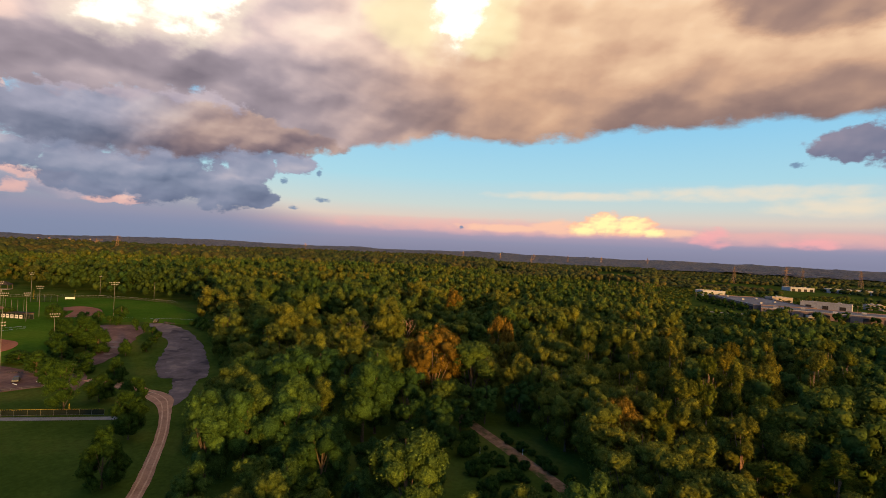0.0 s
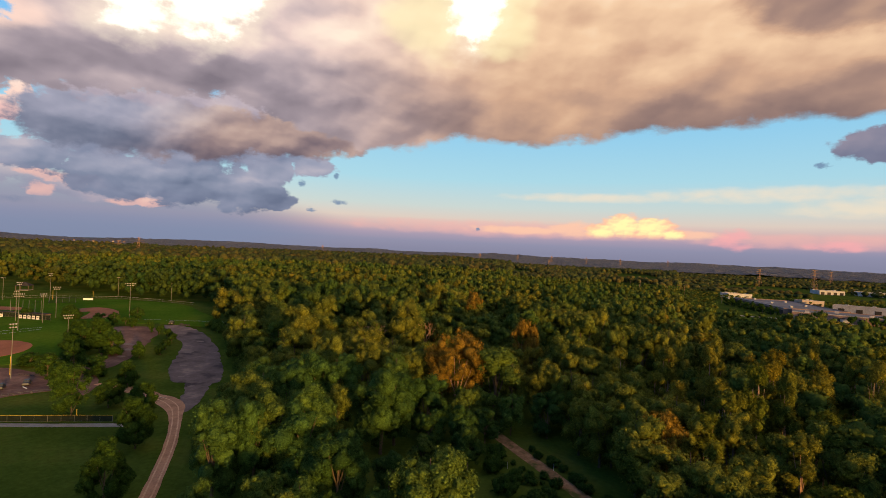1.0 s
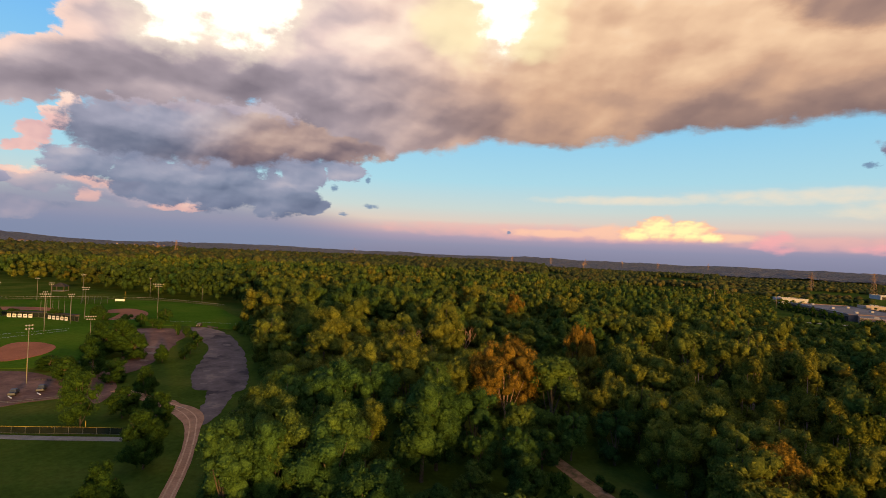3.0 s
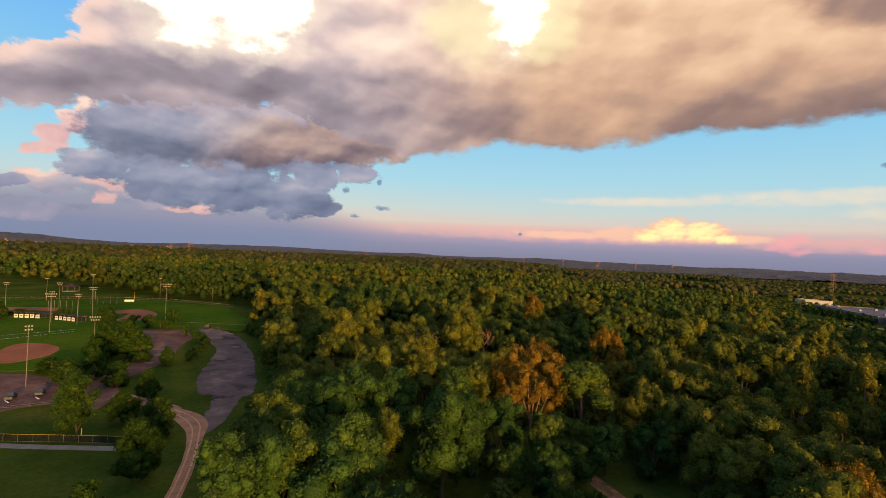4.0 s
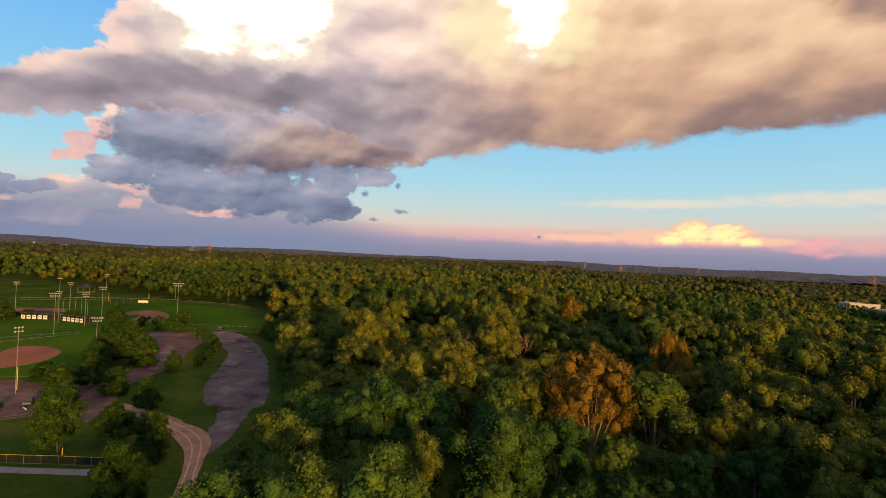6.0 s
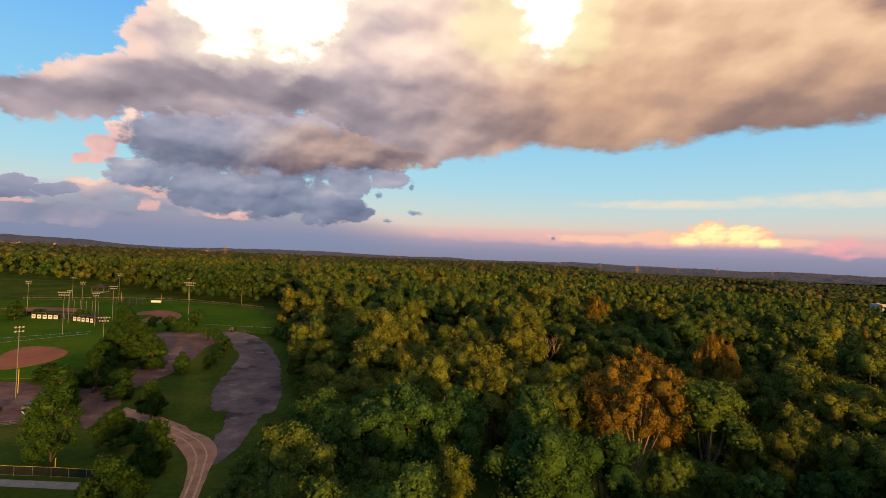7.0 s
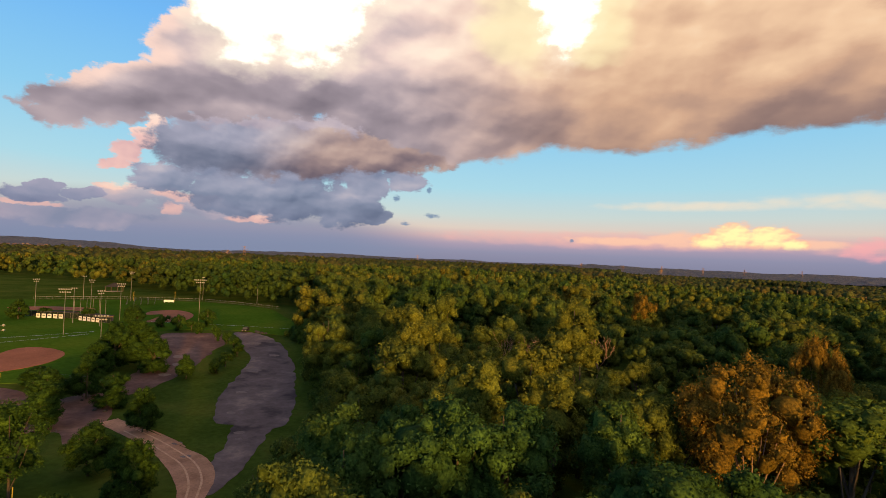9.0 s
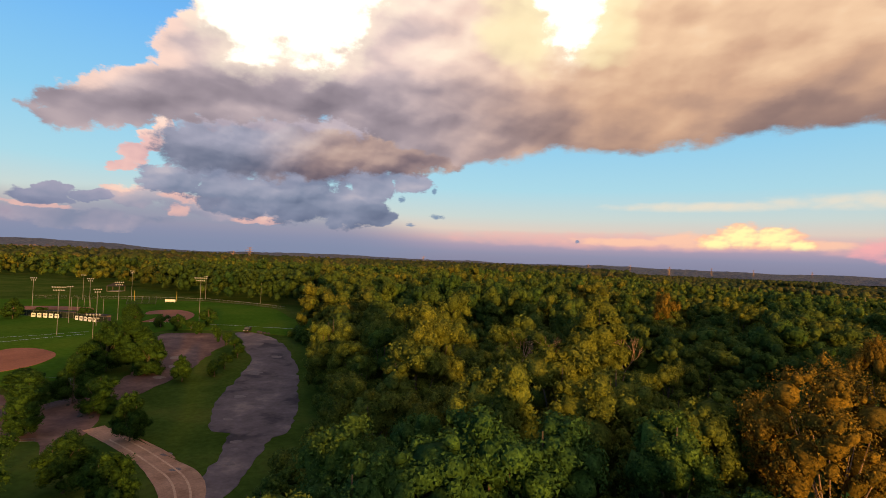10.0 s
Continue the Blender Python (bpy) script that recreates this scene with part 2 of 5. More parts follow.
deck_v = wm("ADD", deck_v, wm("MULTIPLY", wstep(p_az, -38.0, -50.0), 0.14))
deck_v = wm("SUBTRACT", deck_v, wm("MULTIPLY", wstep(wblobs(p, [(38, 24.5, 11, 4.6)]), -0.3, 0.5), 0.55))
deck_right = wramp(deck_v, 0.0, 1.0, [(0.0, srgb(122, 102, 102)), (0.25, srgb(162, 132, 120)), (0.5, srgb(206, 166, 138)), (0.75, srgb(236, 198, 162)), (1.0, srgb(252, 226, 192))])
deck_left = wramp(deck_v, 0.0, 1.0, [(0.0, srgb(126, 116, 126)), (0.25, srgb(158, 145, 153)), (0.5, srgb(194, 176, 178)), (0.75, srgb(232, 206, 198)), (1.0, srgb(255, 232, 214))])
deck_c = wmix(wstep(p_az, -22.0, 8.0), deck_left, deck_right)
rim = wm("MULTIPLY", wstep(wm("ADD", wm("SUBTRACT", left_end, p_az), wm("MULTIPLY", l2, 4.0)), -3.4, -0.4), wstep(p_el, 13.6, 15.2))
deck_c = wmix(wm("MULTIPLY", rim, 0.75), deck_c, srgb(255, 218, 200))
glow_b = wblobs(soft_p, [(-34.5, 24.6, 4.6, 4.8), (-28.0, 25.2, 5.0, 4.8), (-31, 31, 10, 7), (0.4, 27.0, 3.3, 4.4), (0.5, 34, 6, 7)])
glow_v = wm("ADD", glow_b, wm("ADD", wm("MULTIPLY", l2, 2.2), wm("ADD", wm("MULTIPLY", l4, 1.0), wm("ADD", wm("MULTIPLY_ADD", n2, 2.0, -1.32), wm("MULTIPLY_ADD", n6, 1.6, -0.82)))))
deck_c = wmix(wm("MULTIPLY", wstep(glow_v, -1.6, 0.1), 0.5), deck_c, (1.0, 0.86, 0.66))
yellow = wstep(wm("ADD", wblobs(soft_p, [(-5.0, 25.0, 4.5, 4.5), (4.0, 25.0, 3.5, 4.0)]), wm("ADD", wm("MULTIPLY", l2, 2.5), wm("MULTIPLY_ADD", n2, 3.0, -1.95))), -0.6, 0.9)
deck_c = wmix(wm("MULTIPLY", yellow, 0.6), deck_c, (1.0, 0.88, 0.50))
deck_c = wmix(wstep(glow_v, -0.35, 0.30), deck_c, (1.35, 1.28, 1.05))
# pale grey tone for that added, unseen part
deck_c = wmix(wstep(wm("ABSOLUTE", p_az), 55.0, 80.0), deck_c, wramp(deck_v, 0.0, 1.0, [(0.0, srgb(150, 146, 158)), (1.0, srgb(226, 218, 218))]))
colour = wmix(deck_a, colour, deck_c)

# the western sky round the low sun, out of view, brightened as warm fill
west = wv("DOT_PRODUCT", SKY_WAY, tuple(sun_way))
colour = wmix(wm("MULTIPLY", wstep(west, 0.5, 0.99), 0.75), colour, (1.5, 1.26, 0.95))

back = wt.nodes.new("ShaderNodeBackground")
wt.links.new(colour, back.inputs[0])
back.inputs[1].default_value = 0.54
wt.links.new(back.outputs[0], wt.nodes.new("ShaderNodeOutputWorld").inputs[0])

# ---- materials ----


def material(name):
    m = bpy.data.materials.new(name)
    m.use_nodes = True
    return m, m.node_tree, m.node_tree.nodes["Principled BSDF"]


def nd(t, kind, **ins):
    n = t.nodes.new(kind)
    for key, v in ins.items():
        s = n.inputs[key.replace("_", " ")]
        if isinstance(v, bpy.types.NodeSocket):
            t.links.new(v, s)
        else:
            s.default_value = v
    return n


def ramp(t, fac, stops):
    n = t.nodes.new("ShaderNodeValToRGB")
    t.links.new(fac, n.inputs[0])
    e = n.color_ramp.elements
    while len(e) < len(stops):
        e.new(0.5)
    for k, (at, c) in enumerate(stops):
        e[k].position, e[k].color = at, (*c, 1)
    return n.outputs[0]


def mixc(t, fac, a, b, mode="MIX"):
    n = t.nodes.new("ShaderNodeMix")
    n.data_type, n.blend_type = "RGBA", mode
    for k, v in ((0, fac), (6, a), (7, b)):
        if isinstance(v, bpy.types.NodeSocket):
            t.links.new(v, n.inputs[k])
        else:
            n.inputs[k].default_value = (*v, 1) if isinstance(v, tuple) and len(v) == 3 else v
    return n.outputs[2]


def surface(name, stops, scale, fine=None, rough=0.85, metal=0.0, bump=0.0, spec=0.06):
    """A surface with broad patches (stops along a noise of that scale, per metre) and a fine grain that lightens and darkens it."""
    m, t, b = material(name)
    geo = t.nodes.new("ShaderNodeNewGeometry").outputs["Position"]
    broad = nd(t, "ShaderNodeTexNoise", Vector=geo, Scale=scale, Detail=4.0, Roughness=0.6)
    c = ramp(t, broad.outputs["Fac"], stops)
    grain = nd(t, "ShaderNodeTexNoise", Vector=geo, Scale=fine or scale * 12, Detail=3.0, Roughness=0.7)
    g = ramp(t, grain.outputs["Fac"], [(0.25, (0.75, 0.75, 0.75)), (0.75, (1.22, 1.22, 1.22))])
    t.links.new(mixc(t, 1.0, c, g, "MULTIPLY"), b.inputs["Base Color"])
    b.inputs["Roughness"].default_value, b.inputs["Metallic"].default_value = rough, metal
    b.inputs["Specular IOR Level"].default_value = spec
    if bump:
        bp = nd(t, "ShaderNodeBump", Height=grain.outputs["Fac"], Strength=0.5, Distance=bump)
        t.links.new(bp.outputs[0], b.inputs["Normal"])
    return m


def foliage(name, tones, per_object=True, through=0.36, grain=3.2, sprigs=0.7):
    """Leaves: a tone for each tree, small shifts from leaf to leaf, some light passing through."""
    m, t, b = material(name)
    if per_object:
        info = t.nodes.new("ShaderNodeObjectInfo")
        key, place = info.outputs["Random"], info.outputs["Location"]
    else:
        geo = t.nodes.new("ShaderNodeNewGeometry").outputs["Position"]
        cell = nd(t, "ShaderNodeTexVoronoi", Vector=nd(t, "ShaderNodeVectorMath", Vector=geo).outputs[0], Scale=0.085)
        cell.inputs["Vector"].links[0].from_node.operation = "MULTIPLY"
        cell.inputs["Vector"].links[0].from_node.inputs[1].default_value = (1, 1, 0)
        key = nd(t, "ShaderNodeSeparateColor", Color=cell.outputs["Color"]).outputs[0]
        place = geo
    stand = nd(t, "ShaderNodeTexNoise", Vector=place, Scale=0.016, Detail=1.0)
    patch = nd(t, "ShaderNodeMapRange", Value=stand.outputs["Fac"])
    patch.inputs[1].default_value, patch.inputs[2].default_value = 0.36, 0.64
    both = nd(t, "ShaderNodeMix", Factor=0.55)
    t.links.new(key, both.inputs[2])
    t.links.new(patch.outputs[0], both.inputs[3])
    c = ramp(t, both.outputs[0], tones)
    leaf = t.nodes.new("ShaderNodeNewGeometry").outputs["Random Per Island"]
    c = mixc(t, 1.0, c, ramp(t, leaf, [(0.0, (0.66, 0.70, 0.68)), (0.6, (1.0, 1.0, 1.0)), (1.0, (1.45, 1.38, 1.15))]), "MULTIPLY")
    here = t.nodes.new("ShaderNodeNewGeometry").outputs["Position"]
    sprig = nd(t, "ShaderNodeTexNoise", Vector=here, Scale=grain, Detail=2.0, Roughness=0.6)
    c = mixc(t, 1.0, c, ramp(t, sprig.outputs["Fac"], [(0.34, (1 - 0.55 * sprigs, 1 - 0.5 * sprigs, 1 - 0.5 * sprigs)), (0.5, (1.0, 1.0, 1.0)), (0.66, (1 + 0.7 * sprigs, 1 + 0.6 * sprigs, 1 + 0.4 * sprigs))]), "MULTIPLY")
    t.links.new(nd(t, "ShaderNodeBump", Height=sprig.outputs["Fac"], Strength=0.5 * sprigs, Distance=0.5 / grain).outputs[0], b.inputs["Normal"])
    t.links.new(c, b.inputs["Base Color"])
    b.inputs["Roughness"].default_value, b.inputs["Specular IOR Level"].default_value = 0.8, 0.02
    tl = nd(t, "ShaderNodeBsdfTranslucent", Color=c)
    mx = nd(t, "ShaderNodeMixShader", Fac=through)
    t.links.new(b.outputs[0], mx.inputs[1])
    t.links.new(tl.outputs[0], mx.inputs[2])
    t.links.new(mx.outputs[0], t.nodes["Material Output"].inputs[0])
    return m


GREEN, DEEP, YELLOW, AMBER = (0.050, 0.090, 0.020), (0.034, 0.074, 0.021), (0.096, 0.102, 0.017), (0.122, 0.100, 0.014)
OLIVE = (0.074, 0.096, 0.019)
M_WOOD_LEAF = foliage("woodland_leaves", [(0.15, DEEP), (0.38, GREEN), (0.52, OLIVE), (0.64, GREEN), (0.80, OLIVE), (0.95, YELLOW)])
# woodland leaves again, with shade, then sunlight, put into their tones
M_SHADED_LEAF = foliage("shaded_green_leaves", [(0.15, (0.022, 0.052, 0.016)), (0.5, (0.030, 0.064, 0.017)), (0.9, (0.044, 0.070, 0.016))])
M_SUNLIT_LEAF = foliage("sunlit_green_leaves", [(0.15, OLIVE), (0.45, (0.098, 0.108, 0.018)), (0.65, OLIVE), (0.9, (0.128, 0.112, 0.017))])
M_AMBER_LEAF = foliage("amber_leaves", [(0.0, (0.132, 0.094, 0.016)), (1.0, (0.168, 0.098, 0.017))])
M_POPLAR_LEAF = foliage("poplar_leaves", [(0.1, (0.065, 0.082, 0.010)), (0.5, YELLOW), (0.9, (0.115, 0.096, 0.010))])
M_LAWN_LEAF = foliage("lawn_tree_leaves", [(0.0, (0.022, 0.050, 0.010)), (1.0, (0.030, 0.060, 0.012))])
M_PALE_LEAF = foliage("pale_leaves", [(0.0, (0.032, 0.068, 0.012)), (1.0, (0.038, 0.072, 0.014))])
M_FAR_LEAF = foliage("far_woodland_leaves", [(0.15, (0.036, 0.070, 0.018)), (0.40, (0.066, 0.088, 0.018)), (0.56, (0.044, 0.076, 0.018)), (0.74, (0.092, 0.096, 0.017)), (0.82, (0.060, 0.084, 0.018)), (1.0, (0.122, 0.102, 0.016))], per_object=False, grain=1.3, sprigs=0.6)
# far woodland leaves darkened, so the woods behind the fields look unlit
M_SHADED_BACK_LEAF = foliage("shaded_field_woodland_leaves", [(0.15, (0.024, 0.054, 0.017)), (0.45, (0.042, 0.066, 0.017)), (0.6, (0.030, 0.058, 0.017)), (0.8, (0.064, 0.070, 0.016)), (1.0, (0.084, 0.074, 0.016))], per_object=False, grain=1.3, sprigs=0.6)
M_DISTANT_LEAF = foliage("distant_leaves", [(0.1, (0.038, 0.056, 0.020)), (0.5, (0.052, 0.060, 0.020)), (0.9, (0.076, 0.064, 0.022))], per_object=False, grain=0.5, sprigs=0.6)
# distance haze is put into this leaf colour: pale blue-grey
M_HAZY_HILL_LEAF = foliage("hazy_hill_leaves", [(0.0, (0.115, 0.120, 0.145)), (1.0, (0.150, 0.146, 0.158))], per_object=False, grain=0.08)
M_BARK = surface("bark", [(0.3, (0.045, 0.036, 0.028)), (0.7, (0.09, 0.072, 0.055))], 2.0, 30, bump=0.02)
M_PALE_BARK = surface("pale_bark", [(0.3, (0.17, 0.105, 0.075)), (0.7, (0.27, 0.18, 0.13))], 2.0, 30, bump=0.02)
M_GRASS = surface("grass", [(0.30, (0.026, 0.044, 0.007)), (0.5, (0.040, 0.062, 0.010)), (0.72, (0.070, 0.076, 0.015))], 0.045, 0.9, bump=0.05, spec=0.0)
M_FIELD = surface("outfield_grass", [(0.30, (0.028, 0.064, 0.006)), (0.5, (0.038, 0.080, 0.008)), (0.72, (0.056, 0.090, 0.010))], 0.03, 0.7, bump=0.03, spec=0.0)
M_DIRT = surface("infield_dirt", [(0.3, (0.16, 0.060, 0.032)), (0.7, (0.23, 0.092, 0.050))], 0.12, 2.0)
M_ASPHALT = surface("worn_asphalt", [(0.34, (0.042, 0.031, 0.032)), (0.44, (0.088, 0.064, 0.062)), (0.56, (0.112, 0.082, 0.078)), (0.68, (0.175, 0.125, 0.108))], 0.11, 0.7)
M_GRAVEL = surface("packed_gravel", [(0.32, (0.065, 0.036, 0.031)), (0.5, (0.102, 0.058, 0.048)), (0.68, (0.165, 0.098, 0.077))], 0.12, 0.9)
M_TRACK = surface("dirt_track", [(0.3, (0.22, 0.115, 0.068)), (0.7, (0.38, 0.205, 0.125))], 0.3, 2.5, bump=0.03)
M_TRAIL = surface("overgrown_trail_dirt", [(0.34, (0.05, 0.055, 0.012)), (0.46, (0.15, 0.085, 0.042)), (0.7, (0.27, 0.15, 0.085))], 0.45, 2.0, bump=0.04)
M_RUT = surface("pale_rut_dirt", [(0.3, (0.36, 0.20, 0.12)), (0.7, (0.52, 0.32, 0.20))], 0.5, 2.5)
M_PATCH = surface("bare_paving", [(0.3, (0.115, 0.086, 0.080)), (0.7, (0.165, 0.125, 0.110))], 0.4, 2.0)
M_PATH = surface("path_asphalt", [(0.3, (0.14, 0.13, 0.12)), (0.7, (0.22, 0.20, 0.18))], 0.3, 3.0)
M_STEEL = surface("galvanised_steel", [(0.3, (0.10, 0.105, 0.105)), (0.7, (0.15, 0.15, 0.15))], 0.8, 8, rough=0.55, metal=0.3)
M_LAMP = surface("lamp_glass", [(0.3, (0.24, 0.24, 0.24)), (0.7, (0.32, 0.32, 0.31))], 3.0, rough=0.25)
M_WHITE = surface("white_vinyl", [(0.3, (0.40, 0.41, 0.43)), (0.7, (0.50, 0.51, 0.53))], 1.0, rough=0.6)
M_YELLOW = surface("yellow_plastic", [(0.3, (0.34, 0.24, 0.03)), (0.7, (0.44, 0.32, 0.05))], 1.0, rough=0.5)
M_DARKMESH = surface("dark_windscreen", [(0.3, (0.008, 0.012, 0.008)), (0.7, (0.016, 0.022, 0.016))], 0.8, rough=0.9)
M_BRICK = surface("tan_brick", [(0.3, (0.13, 0.088, 0.084)), (0.7, (0.19, 0.135, 0.128))], 0.2, 2.0)
M_ROOF = surface("pale_flat_roof", [(0.3, (0.085, 0.085, 0.10)), (0.7, (0.13, 0.13, 0.15))], 0.05, 0.6)
M_METAL_WHITE = surface("white_metal_cladding", [(0.3, (0.20, 0.20, 0.22)), (0.7, (0.28, 0.27, 0.29))], 0.06, 0.7, rough=0.5)
M_SHED = surface("white_shed_cladding", [(0.3, (0.25, 0.25, 0.27)), (0.7, (0.33, 0.33, 0.35))], 0.06, 0.7)
M_DARK = surface("dark_opening", [(0.3, (0.020, 0.018, 0.018)), (0.7, (0.04, 0.036, 0.034))], 0.5)
M_RUST_STEEL = surface("weathered_pylon_steel", [(0.3, (0.13, 0.085, 0.065)), (0.7, (0.19, 0.125, 0.095))], 0.5, rough=0.6, metal=0.2)
M_CAR = surface("dark_blue_car_paint", [(0.3, (0.015, 0.022, 0.045)), (0.7, (0.022, 0.032, 0.060))], 0.6, rough=0.5, spec=0.3)
M_GLASS = surface("car_glass", [(0.3, (0.02, 0.025, 0.03)), (0.7, (0.03, 0.035, 0.04))], 1.0, rough=0.35, spec=0.4)
M_TYRE = surface("rubber", [(0.3, (0.015, 0.015, 0.015)), (0.7, (0.03, 0.03, 0.03))], 3.0)
M_ROCK = surface("dark_rock", [(0.3, (0.025, 0.024, 0.024)), (0.7, (0.06, 0.055, 0.052))], 0.8, 6, bump=0.05)
M_TILE = surface("house_roof", [(0.3, (0.10, 0.06, 0.05)), (0.7, (0.16, 0.11, 0.09))], 0.02)
M_STUCCO = surface("house_wall", [(0.3, (0.20, 0.16, 0.14)), (0.7, (0.32, 0.27, 0.24))], 0.02)

# ---- the lie of the land ----


def smooth(a, b, v):
    s = min(1.0, max(0.0, (v - a) / (b - a)))
    return s * s * (3 - 2 * s)


def ground_z(x, y):
    """Height of the ground: a low step up to the ball fields, hills towards the horizon."""
    d = math.hypot(x, y)
    z = -0.9 + 3.4 * smooth(195, 310, d) * (1 if x < 0 else max(0.0, 1 - x / 150)) * (1 if y > 0 else 0)
    if d > 900:
        roll = noise.noise(Vector((x * 0.0011, y * 0.0011, 4.0)))
        z += smooth(900, 3000, d) * (4 + 16 * roll)
        z += smooth(3000, 4500, d) * (12 + 12 * noise.noise(Vector((x * 0.0021, y * 0.0021, 9.0))))
        z += smooth(2600, 4000, d) * 34 * smooth(-0.62, -0.78, x / d)
    return z


def part(name, mesh, mat, parent=None, label=""):
    """One mesh object, from a bmesh or a finished mesh."""
    if isinstance(mesh, bmesh.types.BMesh):
        me = bpy.data.meshes.new(name)
        mesh.to_mesh(me)
        mesh.free()
        mesh = me
    if mat and not mesh.materials:
        mesh.materials.append(mat)
    ob = new(name, mesh)
    ob.parent = parent
    return tagged(ob, label)


def empty(name, m, label, category, group=""):
    ob = new(name)
    ob.empty_display_size = 0.5
    ob.matrix_basis = m
    return tagged(ob, label, category, group)


def array_mesh(name, verts, faces, mat):
    """A mesh from numpy arrays of points and of equal-sized faces."""
    me = bpy.data.meshes.new(name)
    verts, faces = np.asarray(verts, np.float32), np.asarray(faces, np.int32)
    k = faces.shape[1]
    me.vertices.add(len(verts))
    me.vertices.foreach_set("co", verts.ravel())
    me.loops.add(faces.size)
    me.loops.foreach_set("vertex_index", faces.ravel())
    me.polygons.add(len(faces))
    me.polygons.foreach_set("loop_start", np.arange(0, faces.size, k, dtype=np.int32))
    me.polygons.foreach_set("use_smooth", np.full(len(faces), True))
    me.update(calc_edges=True)
    me.materials.append(mat)
    return me


def make_ground():
    rings = list(np.arange(0, 380, 6.0)) + list(np.geomspace(384, 4700, 60))
    n, cx, cy = 260, -90.0, 150.0
    verts, faces = [(cx, cy, ground_z(cx, cy))], []
    for r in rings[1:]:
        for k in range(n):
            a = 2 * math.pi * k / n
            x, y = cx + r * math.cos(a), cy + r * math.sin(a)
            verts.append((x, y, ground_z(x, y)))
    for k in range(n):
        faces.append((0, 1 + k, 1 + (k + 1) % n, 1 + (k + 1) % n))
    quads = [(1 + i * n + k, 1 + (i + 1) * n + k, 1 + (i + 1) * n + (k + 1) % n, 1 + i * n + (k + 1) % n) for i in range(len(rings) - 2) for k in range(n)]
    me = bpy.data.meshes.new("ground")
    me.from_pydata(verts, [], [f[:3] for f in faces] + quads)
    for q in me.polygons:
        q.use_smooth = True
    tagged(part("ground", me, M_GRASS), "wide ground of mown and rough green grass", "ground", kind="structure")


def outline(points, per=6, wobble=0.25, seed=0):
    """A closed smooth line through the points, slightly uneven."""
    pts = [Vector((x, y, 0)) for x, y in points]
    out, n = [], len(pts)
    for i in range(n):
        a, b, c, d = pts[i - 1], pts[i], pts[(i + 1) % n], pts[(i + 2) % n]
        for k in range(per):
            s = k / per
            v = 0.5 * ((2 * b) + (c - a) * s + (2 * a - 5 * b + 4 * c - d) * s * s + (3 * b - a - 3 * c + d) * s ** 3)
            j = noise.noise_vector(Vector((v.x * 0.35, v.y * 0.35, seed))) * wobble
            out.append((v.x + j.x, v.y + j.y))
    return out


def sheet(name, points, mat, lift, label, category="ground", wobble=0.25, per=6):
    """A thin layer of paving or soil that follows the ground."""
    bm = bmesh.new()
    f = bm.faces.new([bm.verts.new((x, y, 0)) for x, y in outline(points, per, wobble, len(points))])
    bmesh.ops.triangulate(bm, faces=[f])
    for _ in range(4):
        long = [e for e in bm.edges if e.calc_length() > 7]
        if long:
            bmesh.ops.subdivide_edges(bm, edges=long, cuts=1)
            bmesh.ops.triangulate(bm, faces=bm.faces[:])
    for v in bm.verts:
        v.co.z = ground_z(v.co.x, v.co.y) + lift
    bmesh.ops.recalc_face_normals(bm, faces=bm.faces[:])
    if sum(q.normal.z for q in bm.faces) < 0:
        bmesh.ops.reverse_faces(bm, faces=bm.faces[:])
    # a kerb-like rim that closes the layer to the ground
    rim = [e for e in bm.edges if e.is_boundary]
    made = bmesh.ops.extrude_edge_only(bm, edges=rim)["geom"]
    for v in made:
        if isinstance(v, bmesh.types.BMVert):
            v.co.z -= lift + 0.05
    return tagged(part(name, bm, mat), label, category, kind="structure")


def ribbon(name, line, width, mat, lift, label, category="road", kind="structure", parent=None, step=2.0):
    """A strip along a line of points, on the ground."""
    wide = width if isinstance(width, tuple) else (width,) * len(line)
    line = [(x, y, w) for (x, y), w in zip(line, wide)]
    for _ in range(2 if len(line) > 2 else 0):
        cut = [line[0]]
        for a, b in zip(line, line[1:]):
            cut += [tuple(u * 0.75 + v * 0.25 for u, v in zip(a, b)), tuple(u * 0.25 + v * 0.75 for u, v in zip(a, b))]
        line = cut + [line[-1]]
    pts = []
    for a, b in zip(line, line[1:]):
        n = max(1, int(math.hypot(b[0] - a[0], b[1] - a[1]) / step))
        pts += [Vector(a).lerp(Vector(b), k / n) for k in range(n)]
    pts.append(Vector(line[-1]))
    wide, pts = [q.z for q in pts], [Vector((q.x, q.y)) for q in pts]
    bm, last = bmesh.new(), None
    for i, q in enumerate(pts):
        d = (pts[min(i + 1, len(pts) - 1)] - pts[max(i - 1, 0)]).normalized()
        s = Vector((-d.y, d.x)) * wide[i] / 2 * (1 + 0.12 * noise.noise(Vector((q.x * 0.4, q.y * 0.4, 2))))
        pair = [bm.verts.new((v.x, v.y, ground_z(v.x, v.y) + lift)) for v in (q + s, q - s)]
        if last:
            bm.faces.new((last[0], last[1], pair[1], pair[0]))
        last = pair
    ob = part(name, bm, mat, parent)
    return ob if parent else tagged(ob, label, category, kind=kind)


